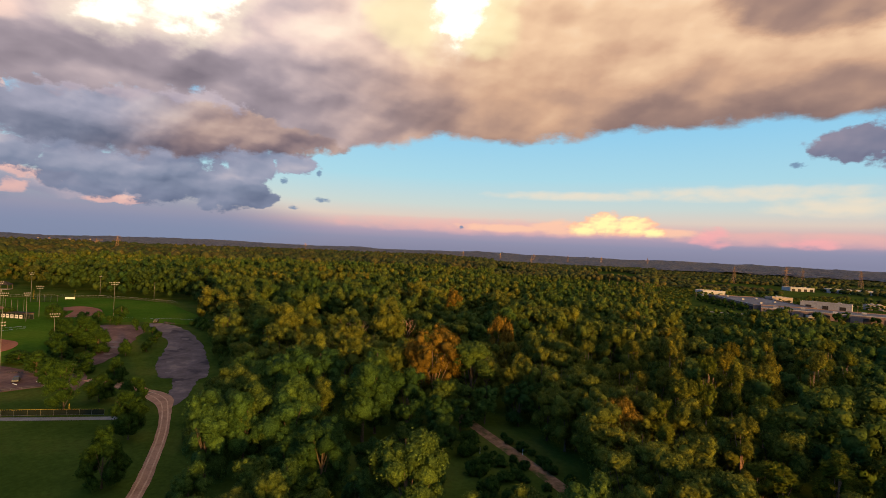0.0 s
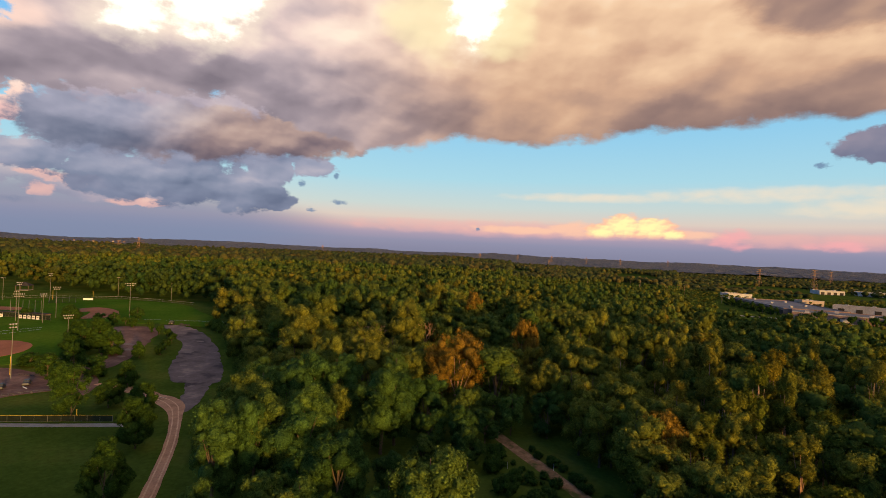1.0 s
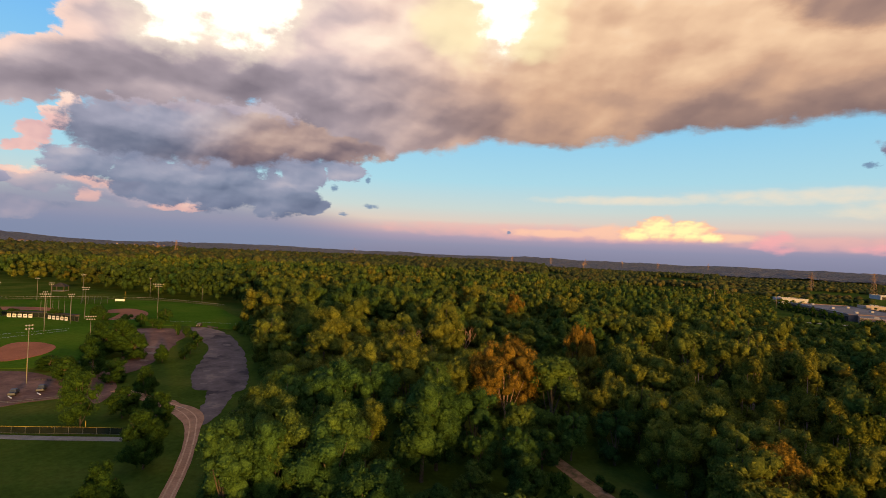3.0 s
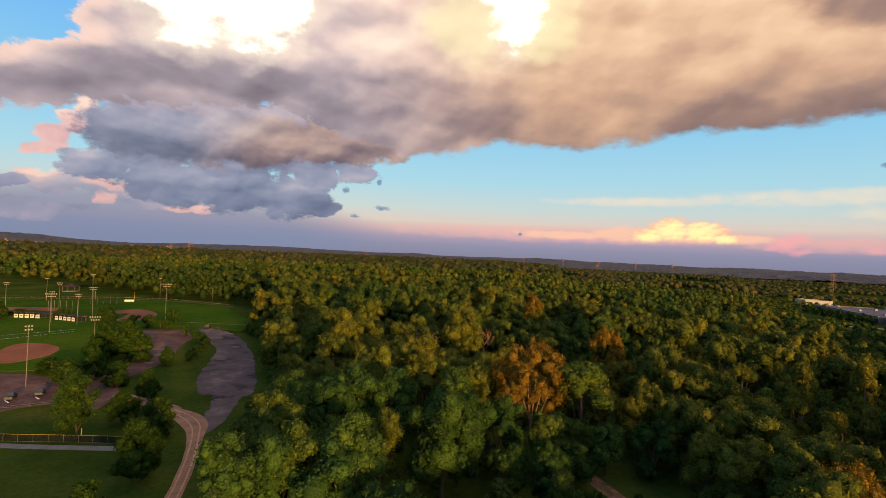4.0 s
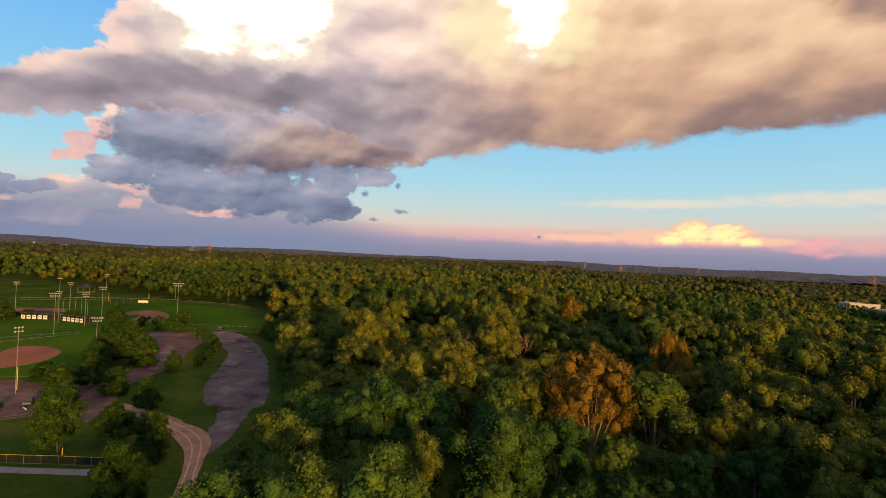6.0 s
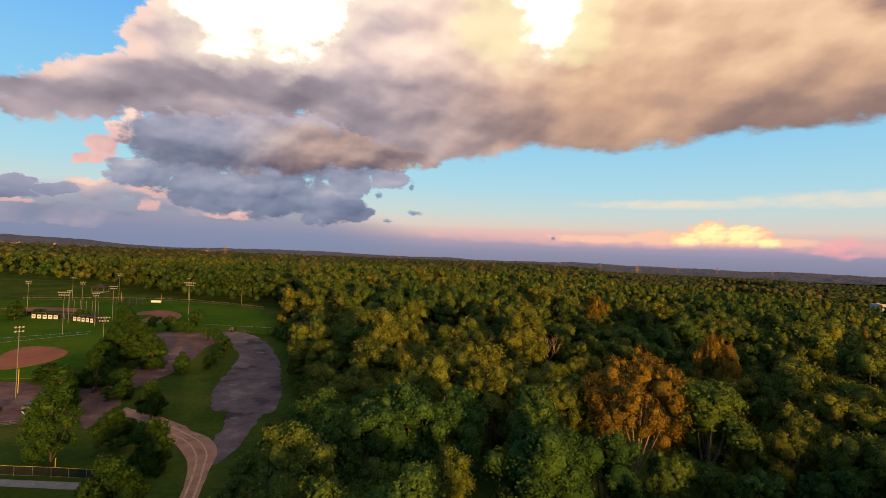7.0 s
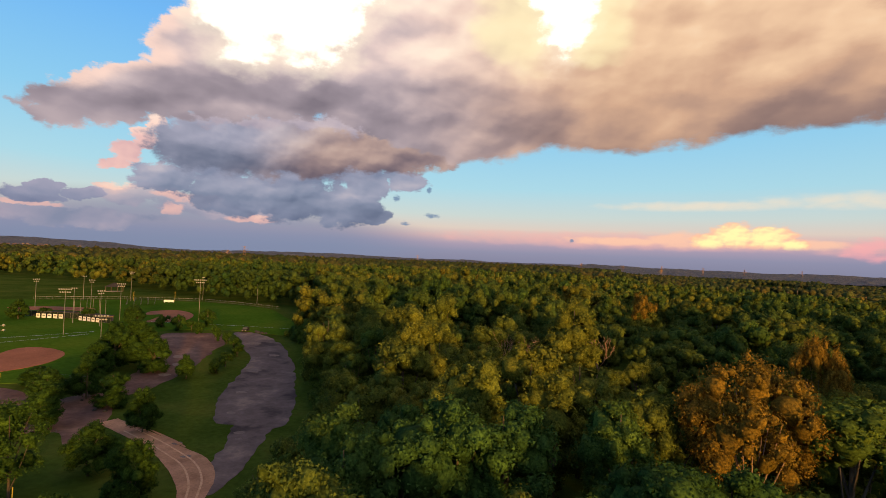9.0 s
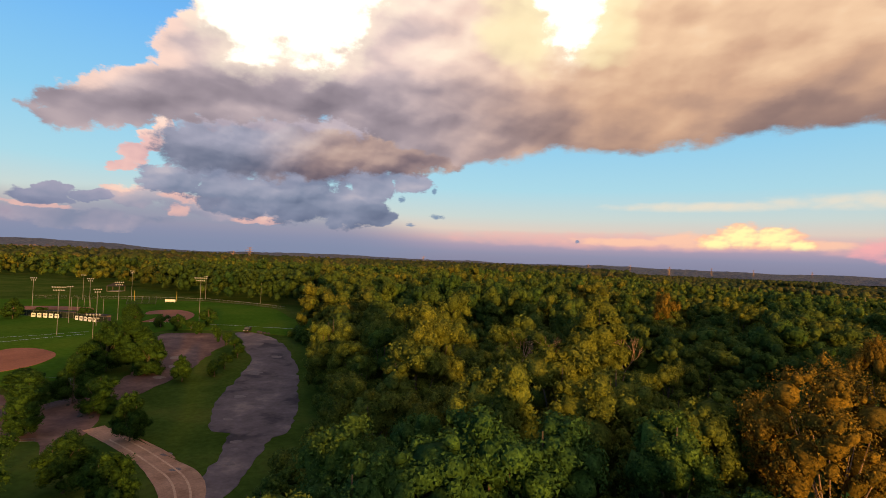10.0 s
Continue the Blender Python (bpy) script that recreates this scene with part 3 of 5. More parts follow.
make_ground()
ASPHALT_LOT = [(-77.6, 144.8), (-79.2, 149), (-80.6, 153.2), (-82.4, 158.6), (-87.8, 168.8), (-93, 170.5), (-102.5, 185.5), (-107.7, 197.9), (-116.4, 219), (-127, 232), (-136.4, 244), (-146, 254), (-139.1, 257), (-129, 251.3), (-118.4, 241.3), (-102.9, 221), (-87.5, 194), (-78.7, 174.9), (-79.2, 168.4), (-75.5, 156.6), (-73.4, 148.5), (-73.2, 142)]
sheet("asphalt_lot", ASPHALT_LOT, M_ASPHALT, 0.06, "worn purple-grey asphalt lot with a tapering drive", "parking lot", wobble=0.8, per=16)
sheet("gravel_lot", [(-165.5, 241.9), (-152.2, 248.9), (-140, 243), (-133.6, 226), (-129.7, 215.4), (-124.3, 200.6), (-121.5, 185.7), (-122.8, 178), (-131, 186), (-138, 201), (-148, 222), (-160, 232)], M_GRAVEL, 0.06, "bare reddish gravel lot beside the trees", "parking lot", wobble=0.9, per=12)
sheet("car_park", [(-156, 171.3), (-146.4, 172.5), (-133.5, 170), (-131, 181), (-122, 175), (-112, 163), (-108, 151), (-116, 155.5), (-125, 148), (-133, 140), (-170, 130), (-185, 160)], M_GRAVEL, 0.05, "reddish gravel car park by the ball field", "parking lot")
TRACK = [(-112, 163.5), (-104, 160.5), (-95.5, 157), (-88.7, 153.6), (-82.8, 150.5), (-77.8, 145.6), (-75.3, 141.6), (-70.4, 132.8), (-64, 119.6), (-58.2, 104.8), (-54, 94), (-45, 62), (-41, 40), (-38, -40)]
ribbon("farm_track", TRACK, (3.6, 4.0, 4.4, 4.8, 6.6, 5.6, 3.7, 2.6, 2.6, 2.7, 2.8, 2.8, 2.8, 2.8), M_TRACK, 0.085, "pale tan dirt track with wheel ruts", "track")
for x, y, r in ((-108.5, 209, 2.2), (-100, 190, 1.5), (-84, 166, 1.1), (-79.4, 157.5, 0.8), (-113, 227, 1.6), (-128, 240, 2.4), (-82, 162.5, 0.7), (-91, 157.6, 0.9), (-85.5, 153.0, 0.8), (-131, 206, 2.0), (-127, 196, 1.5), (-137, 214, 2.4), (-93, 176, 1.0)):
    sheet("pale_patch", [(x + r * math.cos(a) * (1 + 0.3 * math.sin(a * 3 + x)), y + 0.8 * r * math.sin(a)) for a in np.arange(0, 6.2, 0.9)], M_PATCH, 0.10, "pale worn patch of bare paving", "patch", wobble=0.4, per=4)
for off in (-0.75, 0.75):
    ribbon("wheel_rut", [(x + off * 0.8, y + off * (1.0 if y > 145 else 0.4)) for x, y in TRACK[1:12]], 0.32, M_RUT, 0.115, "worn pale rut along the dirt track", "track")
ribbon("bare_margin", [(-100.5, 161.8), (-96.2, 159.9), (-91.5, 157.9), (-88.5, 156.4)], (0.3, 0.6, 0.8, 0.3), M_TRACK, 0.13, "pale broken margin along the dirt track", "margin", step=1.0)
ribbon("foot_path", [(-140, 123), (-105, 126.3), (-87, 129.5), (-78, 131)], 2.4, M_PATH, 0.05, "grey asphalt foot path across the lawn", "path")
ribbon("woodland_trail", [(8, 142), (13, 130.5), (18, 120), (21.6, 112), (25.2, 104), (31, 90), (41, 70)], 3.4, M_TRAIL, 0.05, "tan dirt trail through the woods", "track")
sheet("outfield", [(-305, 304), (-270, 330), (-240, 342), (-215, 343), (-180, 334), (-150, 302), (-122, 270), (-122, 258), (-150, 258), (-170, 246), (-160, 225), (-152, 205), (-146, 186), (-150, 178), (-165, 172), (-220, 165), (-330, 190), (-370, 260)], M_FIELD, 0.10, "bright mown grass of the ball fields", "lawn", wobble=0.6)
sheet("infield_near", [(-176, 186), (-184, 201), (-178, 206), (-167, 202.5), (-162, 191), (-165.8, 180)], M_DIRT, 0.16, "orange clay infield of a ball diamond", "infield")
sheet("infield_far", [(-217.5, 291), (-214.3, 302), (-203.4, 299.5), (-191.6, 289), (-183, 271), (-192.7, 260), (-196, 268), (-205, 285), (-210, 281)], M_DIRT, 0.16, "orange clay arc of a far infield", "infield")
sheet("infield_west", [(-280, 272), (-275, 280), (-264.6, 286), (-248.8, 288.5), (-239, 279), (-252, 276), (-265.2, 269)], M_DIRT, 0.16, "orange clay arc of a western infield", "infield")

# ---- trees ----
rng = np.random.default_rng(7)


def unit(v):
    return v / np.maximum(np.linalg.norm(v, axis=-1, keepdims=True), 1e-9)


def ball():
    """An icosahedron of radius 1."""
    g = (1 + 5 ** 0.5) / 2
    v = [(-1, g, 0), (1, g, 0), (-1, -g, 0), (1, -g, 0), (0, -1, g), (0, 1, g), (0, -1, -g), (0, 1, -g), (g, 0, -1), (g, 0, 1), (-g, 0, -1), (-g, 0, 1)]
    v = unit(np.array(v, float))
    f = [(a, b, c) for a in range(12) for b in range(a + 1, 12) for c in range(b + 1, 12) if max(np.linalg.norm(v[a] - v[b]), np.linalg.norm(v[b] - v[c]), np.linalg.norm(v[a] - v[c])) < 1.2]
    f = [(a, b, c) if np.dot(np.cross(v[b] - v[a], v[c] - v[a]), v[a]) > 0 else (a, c, b) for a, b, c in f]
    return v, np.array(f)


BALL_V, BALL_F = ball()


def crown_arrays(g, width, low, high, lobes, leaf, count, core=0.80, tilt=0.55, peak=0.0, lobe_r=(0.14, 0.30), masses=8, tall=1.1, big_r=(0.34, 0.50)):
    """A crown of many leaf sprays over uneven tufts that sit on a few large leafy masses. Base of the trunk at the origin."""
    a, b = width / 2, high - low
    # the large masses: one at the top, the others round and below it at uneven heights
    k = np.arange(masses) + 0.5
    u = np.clip(1.0 - (k / masses) ** 1.1 + g.normal(0, 0.07, masses), 0.0, 1.0)
    girth = np.sin(np.pi * np.clip(0.20 + 0.72 * u, 0, 1)) ** 0.7 * (1 - peak * u * 0.8)
    turn = k * 2.39996 + g.normal(0, 0.5, masses)
    big = g.uniform(*big_r, masses) * a * (1 - 0.4 * peak * u)
    reach = np.maximum(a * 0.92 - big, 0.0) * girth * g.uniform(0.75, 1.15, masses)
    mid = np.stack([np.cos(turn) * reach, np.sin(turn) * reach, low + big * 0.7 + u * np.maximum(high - low - big * 1.9, 0.1)], 1)
    # tufts on their outer sides
    heart = np.array([0, 0, low + 0.30 * b])
    on = g.choice(masses, lobes * 4, p=big ** 2 / (big ** 2).sum())
    aim = unit(g.normal(size=(lobes * 4, 3)) + (0, 0, 0.35))
    fits = (aim * unit(mid - heart)[on]).sum(1) > -0.15
    on, aim = on[fits][:lobes], aim[fits][:lobes]
    lobes = len(on)
    r = g.uniform(lobe_r[0], lobe_r[1], lobes) * g.uniform(0.75, 1.1, lobes) * a
    centre = mid[on] + aim * (big[on] * g.uniform(0.72, 1.08, lobes))[:, None] * (1, 1, tall)
    centre[:, 2] = np.minimum(centre[:, 2], high - 0.55 * r)
    centre, r = np.concatenate([centre, mid]), np.concatenate([r, big])
    squash = np.array([1.0, 1.0, tall])
    share = r * r
    share[lobes:] *= 0.35
    total = len(r)
    pick = g.choice(total, int(count * 2.8), p=share / share.sum())
    way = unit(g.normal(size=(len(pick), 3)))
    out = unit(centre - heart)[pick]
    keep = (way * out).sum(1) > -0.5
    pick, way = pick[keep], way[keep]
    ragged = g.uniform(0.70, 1.10, len(pick)) + 0.35 * g.random(len(pick)) ** 4
    pos = centre[pick] + way * (r[pick] * ragged)[:, None] * squash
    inside = np.zeros(len(pos), bool)
    for j in range(total):
        inside |= (np.linalg.norm((pos - centre[j]) / squash, axis=1) < 0.66 * r[j]) & (pick != j)
    pos, way, pick = pos[~inside][:count], way[~inside][:count], pick[~inside][:count]
    # the whole crown is bent by a slow unevenness
    f = 4.2 / a
    def bend(q):
        return np.stack([np.sin(q[:, 1] * f + q[:, 2] * f * 0.7 + width), np.sin(q[:, 2] * f * 0.9 + q[:, 0] * f + 2.0), 0.8 * np.sin(q[:, 0] * f * 1.1 - q[:, 1] * f + 4.0)], 1) * 0.055 * a
    pos = pos + bend(pos)
    n = unit(way + g.normal(0, tilt, way.shape) + (0, 0, 0.25))
    t = unit(np.cross(n, unit(g.normal(size=n.shape))))
    bt = np.cross(n, t)
    s = (leaf * g.uniform(0.5, 1.35, len(pos)))[:, None]
    tri = np.stack([pos - t * s * 0.55 - bt * s * 0.42, pos + t * s * 0.65 - n * s * 0.12, pos - t * s * 0.2 + bt * s * 0.62], 1)
    verts, faces = [tri.reshape(-1, 3)], [np.arange(len(pos) * 3).reshape(-1, 3)]
    at = len(pos) * 3
    for j in range(total):
        v = BALL_V * (r[j] * core) * squash * (1 + g.normal(0, 0.16, (len(BALL_V), 1))) + centre[j]
        verts.append(v + bend(v))
        faces.append(BALL_F + at)
        at += len(v)
    return np.concatenate(verts), np.concatenate(faces)


def tube(bm, points, radii, sides=6):
    last = None
    for i, (q, r) in enumerate(zip(points, radii)):
        q = Vector(q)
        d = (Vector(points[min(i + 1, len(points) - 1)]) - Vector(points[max(i - 1, 0)])).normalized()
        u = d.orthogonal().normalized()
        w = d.cross(u)
        ring = [bm.verts.new(q + (u * math.cos(2 * math.pi * k / sides) + w * math.sin(2 * math.pi * k / sides)) * r) for k in range(sides)]
        if last:
            for k in range(sides):
                bm.faces.new((last[k], last[(k + 1) % sides], ring[(k + 1) % sides], ring[k]))
        else:
            bm.faces.new(ring[::-1])
        last = ring
    bm.faces.new(last)


def trunk_mesh(g, height, low, radius, limbs, reach, mat, fork=False):
    """A tapered trunk with bending limbs that run up into the crown."""
    bm = bmesh.new()
    lean = g.normal(0, 0.25, 2)
    def spot(z):
        return Vector((lean[0] * z / height * 1.5, lean[1] * z / height * 1.5, z))
    top = low * 1.2 if fork else height * 0.9
    tube(bm, [spot(-0.3), spot(0.5), spot(top * 0.3), spot(top * 0.65), spot(top)], [radius * 1.35, radius, radius * 0.85, radius * 0.6, 0.05], 7)
    for k in range(limbs):
        z0 = low * g.uniform(0.55, 1.0) if fork else g.uniform(low * 0.8, low + 0.45 * (height - low))
        turn, out = k * 2.4 + g.uniform(-0.4, 0.4), reach * g.uniform(0.45, 0.75)
        way = Vector((math.cos(turn), math.sin(turn), 0))
        rise = min(height * 0.85 - z0, (height - z0) * g.uniform(0.5, 0.8))
        tube(bm, [spot(z0), spot(z0) + way * out * 0.4 + Vector((0, 0, rise * 0.35)), spot(z0) + way * out * 0.75 + Vector((0, 0, rise * 0.72)), spot(z0) + way * out + Vector((0, 0, rise))], [radius * 0.5, radius * 0.36, radius * 0.22, 0.04], 5)
    me = bpy.data.meshes.new("trunk")
    bm.to_mesh(me)
    bm.free()
    me.materials.append(mat)
    return me


def tree_meshes(seed, height, width, low, lobes, leaf, count, leaf_mat, bark=None, radius=0.3, limbs=5, peak=0.0, fork=False, lobe_r=(0.14, 0.30), core=0.80, tilt=0.55, masses=8, tall=1.1, big_r=(0.34, 0.50)):
    g = np.random.default_rng(seed)
    v, f = crown_arrays(g, width, low, height, lobes, leaf, count, core, tilt, peak, lobe_r, masses, tall, big_r)
    return (trunk_mesh(g, height, low, radius, limbs, width * 0.36, bark or M_BARK, fork), array_mesh("crown", v, f, leaf_mat), height, width)


def plant(meshes, name, x, y, height, width, label, category="tree", group="", turn=0.0, leaf=None):
    """One tree as a thing of its own, with trunk and crown, scaled to its height and width."""
    tr, cr, h0, w0 = meshes
    s, sz = width / w0, height / h0
    m = pose(x, y, ground_z(x, y) - 0.05, 0, 0, turn) @ Matrix.Diagonal((s, s, sz, 1))
    ob = empty(name, m, label, category, group)
    part("trunk", tr, None, ob)
    crown = part("crown", cr, None, ob)
    if leaf:
        crown.material_slots[0].link, crown.material_slots[0].material = "OBJECT", leaf
    return ob


ROUND = [tree_meshes(20 + k, 18, 10 + k % 3, 2.5, 44 + 3 * k, 0.36, 3000, M_WOOD_LEAF, radius=0.32, peak=0.15 * (k % 3), masses=7 + k % 4) for k in range(6)]
NEAR_ROUND = [tree_meshes(40 + k, 17, 11, 2.0, 64 + 6 * k, 0.26, 7000, M_WOOD_LEAF, radius=0.32, lobe_r=(0.11, 0.26), masses=8 + k % 3) for k in range(5)]
TALL = [tree_meshes(60 + k, 21, 6.5, 4, 30, 0.34, 2800, M_POPLAR_LEAF, bark=M_PALE_BARK, radius=0.2, limbs=3, peak=0.35, lobe_r=(0.2, 0.36), masses=9, tall=1.5) for k in range(4)]
VASE = [tree_meshes(80 + k, 23, 17, 6.5, 120, 0.23, 12500, M_AMBER_LEAF, bark=M_PALE_BARK, radius=0.28, limbs=8, fork=True, peak=-0.3, lobe_r=(0.10, 0.19), core=0.58, masses=17, big_r=(0.24, 0.36)) for k in range(2)]
LAWN = [tree_meshes(90 + k, 11, 9, 0.9, 70, 0.23, 6600, M_LAWN_LEAF, radius=0.18, peak=0.62, lobe_r=(0.10, 0.22), masses=18, big_r=(0.28, 0.42)) for k in range(3)]
EDGE = [tree_meshes(150 + k, 6, 6.5, 0.2, 22, 0.32, 1300, M_WOOD_LEAF, radius=0.1, limbs=4, lobe_r=(0.16, 0.32), masses=6) for k in range(3)]
SMALL = [tree_meshes(97 + k, 6, 6, 0.9, 16, 0.34, 900, M_LAWN_LEAF, radius=0.12, limbs=4, peak=0.3, lobe_r=(0.2, 0.36), masses=5) for k in range(3)]
SHRUB = [tree_meshes(130 + k, 3, 5, 0.1, 14, 0.26, 800, M_LAWN_LEAF, radius=0.06, limbs=3, lobe_r=(0.2, 0.38), masses=5) for k in range(3)]
PALE = [tree_meshes(95, 15, 10.5, 1.5, 60, 0.26, 7000, M_PALE_LEAF, radius=0.2, limbs=7, peak=0.5, lobe_r=(0.10, 0.22), core=0.6, tilt=0.7, masses=10)]

# the edge of the woods, as x for each y, and the back of the ball fields, as y for each x
EDGE_Y, EDGE_X = (-400, 30, 60, 91, 114, 135, 152, 170, 195, 221, 241, 255, 300, 338), (-34, -34, -37, -44, -51, -58, -63, -66, -76, -91, -105, -119, -140, -164)
BACK_X, BACK_Y = (-700, -450, -330, -262, -232, -205, -166), (470, 440, 402, 368, 360, 352, 340)


def open_land(x, y):
    """Whether the spot is lawn, field, lot, trail or works yard rather than woods."""
    if x < -560:
        return False
    if y < 338 and x < float(np.interp(y, EDGE_Y, EDGE_X)):
        return True
    if x < -166 and 338 <= y < float(np.interp(x, BACK_X, BACK_Y)):
        return True
    if 60 < y < 145 and -4.5 < x - float(np.interp(y, (60, 88, 102, 112, 121, 130, 145), (45, 30, 25.5, 21.8, 18.0, 13, 7))) < 2.0:
        return True
    if 78 < y < 124 and 5 + (100 - y) * 0.10 < x < 24 - (y - 100) * 0.2:
        return True
    d, a = math.hypot(x, y), math.degrees(math.atan2(x, y))
    if a > 26 and 440 + 18 * math.sin(x * 0.05) < d < 700 and x < 900:
        return True
    return a > 6 and 800 < d < 1500 and noise.noise(Vector((x * 0.006, y * 0.006, 11))) > 0.05


def canopy(x, y):
    """Usual height of the woods at a spot, with the hollows of low growth."""
    d = math.hypot(x + 15, y - 40)
    h = 12.5 + 6.5 * smooth(45, 120, d) + 1.5 * smooth(150, 260, d)
    h += 6.5 * noise.noise(Vector((x * 0.03, y * 0.03, 1.5)))
    if x > 0.42 * y and d > 180:
        h -= 3.5 * smooth(180, 260, d) + 5.5 * smooth(320, 400, d)
    if d > 500 and x > 0.1 * y:
        h *= 0.62
    for cx, cy, rx, ry, drop in ((33, 205, 50, 20, 10), (56, 168, 15, 13, 12), (0, 176, 14, 16, 8), (20, 268, 18, 22, 9), (75, 330, 55, 30, 7), (-52, 236, 14, 14, 6), (48, 140, 14, 10, 9), (-5, 108, 12, 12, 8), (5, 134, 11, 11, 10), (-6, 128, 12, 10, 5), (24, 118, 6, 12, 6)):
        h -= drop * math.exp(-((x - cx) / rx) ** 2 - ((y - cy) / ry) ** 2)
    if x < 0 and y < 330:
        h -= 3.0 * smooth(14, 0, x - float(np.interp(y, EDGE_Y, EDGE_X)))
    return max(5.0, h)


def in_view(x, y):
    """Nearest distance at which a spot comes into the camera's sweep, or none."""
    best = 1e9
    for ex, ey, yaw in ((0, 0, 0), (-4, 21, 4.3), (-12, 42, 7.6), (-21, 64, 10.8), (-31, 86, 12.7)):
        a = (math.degrees(math.atan2(x - ex, y - ey)) + yaw + 180) % 360 - 180
        d = math.hypot(x - ex, y - ey)
        if abs(a) < 46 and d > 26:
            best = min(best, d)
    return best


placed = []


def leaf_tone(x, y):
    """Leaf tone standing in for light: darker green in the hollow, golden green on the higher ground."""
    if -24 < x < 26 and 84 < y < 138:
        return M_SHADED_LEAF
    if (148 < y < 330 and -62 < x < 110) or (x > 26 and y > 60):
        return M_SUNLIT_LEAF
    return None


def grove(kinds, group, label, spots, name="woodland_tree", width=None):
    for k, (x, y, top) in enumerate(spots):
        d = math.hypot(x, y - 40)
        x, y = x + x / d * 2.0, y + (y - 40) / d * 2.0
        h = top + 1.2 - ground_z(x, y)
        w = width or min(14.0, max(8.5, h * 0.66))
        pool = NEAR_ROUND if kinds is ROUND and in_view(x, y) < 72 else kinds
        plant(pool[k % len(pool)], name, x, y, h, w * (1 + 0.1 * math.sin(k * 1.7)), label, "tree", group, turn=k * 77.0, leaf=leaf_tone(x, y) if kinds in (ROUND, NEAR_ROUND) else None)
        placed.append((x, y, w * 0.5))


BROAD = "broad green deciduous tree with sunlit leaves in dense woods"
grove(NEAR_ROUND, "woods below the drone", BROAD, [(-3.4, 75.7, 17.9), (-27.8, 97.6, 16.6), (-42.4, 95.5, 15.8), (-36.8, 99.3, 15.4), (-19.7, 91.6, 13.5), (-14.8, 125.6, 15.6), (-34.8, 101.7, 17), (-28, 101, 17.6), (-17, 120, 17.4), (-39.7, 126.4, 16.7), (-44, 122, 16.4), (-43.6, 113.5, 17.4), (-49, 131, 15.4), (46.3, 92, 13.2), (27.4, 125.7, 12), (30.3, 119.4, 12.9), (21.9, 135.6, 10.6), (21.7, 147, 13)])
grove(ROUND, "woods beside the lot", BROAD, [(-29, 160.7, 20.4), (-52, 166, 17.5), (-82.6, 200, 17.8), (-57.8, 223, 22.8), (-57.9, 187, 22.2), (-29.8, 133, 18), (-35, 130, 19), (-50, 171, 20.6), (-20.6, 163, 18.2), (-20.4, 204, 24.5), (29.8, 166.6, 18.6), (-24.7, 152, 18), (-66, 171, 11), (-36.4, 148, 19.4), (-12, 150, 17), (-17.2, 143, 16.6), (37.6, 155, 14.6), (-96, 225, 12), (8.9, 228, 14), (-19, 360, 23.5)])
grove(ROUND, "woods beyond the hollow", BROAD, [(53, 180.6, 23), (40.6, 185, 24.4), (66.5, 175, 24.6), (98.8, 221, 23), (47.8, 194, 25), (34, 283, 21), (60, 178, 21.8), (33, 120, 12.6), (49.4, 126, 14.6), (7.7, 275.5, 19), (21, 187, 19.5), (32, 157, 16.2), (9.5, 146, 19.4)])
grove(TALL, "columnar trees", "tall narrow yellow-green poplar among the woods", [(65.4, 122, 20), (70.9, 122.4, 20), (87, 135, 21), (95, 129, 20.2), (76, 127, 19.5), (82, 128, 19), (92, 141, 20), (101, 136, 20.5), (78, 140, 20.6), (68, 150, 21.5), (105, 148, 21), (112, 140, 20), (86, 152, 21.4), (75, 160, 22), (97, 160, 22), (118, 155, 21), (60, 158, 20), (108, 168, 22)], "poplar_tree", 6.5)
AMBER_TREE = "tall vase-shaped tree with amber leaves and pale limbs"
grove(VASE, "amber trees", AMBER_TREE, [(-1, 146, 22.4)], "amber_tree", 17.0)
grove(VASE[::-1], "amber trees", AMBER_TREE, [(22, 181, 21.8), (7.6, 277, 24), (38, 107, 15.0)], "amber_tree", 9.5)

# the rest of the woods: nearest ones as trees of their own, the others as one sheet of trees each
spots = []


def scatter(r0, r1, cell, az0, az1):
    for i in range(int(-r1 / cell), int(r1 / cell) + 1):
        for j in range(int(-r1 / cell), int(r1 / cell) + 1):
            x, y = (i + rng.uniform(-0.42, 0.42)) * cell, (j + rng.uniform(-0.42, 0.42)) * cell
            d, a = math.hypot(x, y), math.degrees(math.atan2(x, y))
            if not (r0 <= d < r1 and az0 < a < az1) or open_land(x, y):
                continue
            if d < 420 and any((x - px) ** 2 + (y - py) ** 2 < (pr + 1.2) ** 2 for px, py, pr in placed):
                continue
            spots.append((x, y, d, a))


scatter(0, 180, 7.7, -180, 180)
scatter(180, 430, 8.2, -180, 180)
scatter(430, 560, 8.0, -62, -20)
ahead = sorted((q for q in spots if in_view(q[0], q[1]) < 1e8), key=lambda q: in_view(q[0], q[1]))
unseen = [q for q in spots if in_view(q[0], q[1]) > 1e8 and q[2] < 300]
NEAR_COUNT = 225
for k, (x, y, d, a) in enumerate(ahead[:NEAR_COUNT]):
    h = canopy(x, y) * rng.uniform(0.80, 1.10)
    w = min(13.0, max(7.5, h * rng.uniform(0.58, 0.76)))
    kinds = NEAR_ROUND if in_view(x, y) < 62 else ROUND
    if (58 < x < 130 and 112 < y < 190) or (x > 42 and 60 < y < 260 and k % 5 < 2):
        kinds, w = TALL, 6.5
    plant(kinds[k % len(kinds)], "woodland_tree", x, y, h, w, BROAD if h > 9 else "low bushy green tree in the shade of the woods", "tree", "trees of the woods", turn=rng.uniform(0, 360), leaf=leaf_tone(x, y) if kinds is not TALL else None)
spots = ahead[NEAR_COUNT:]


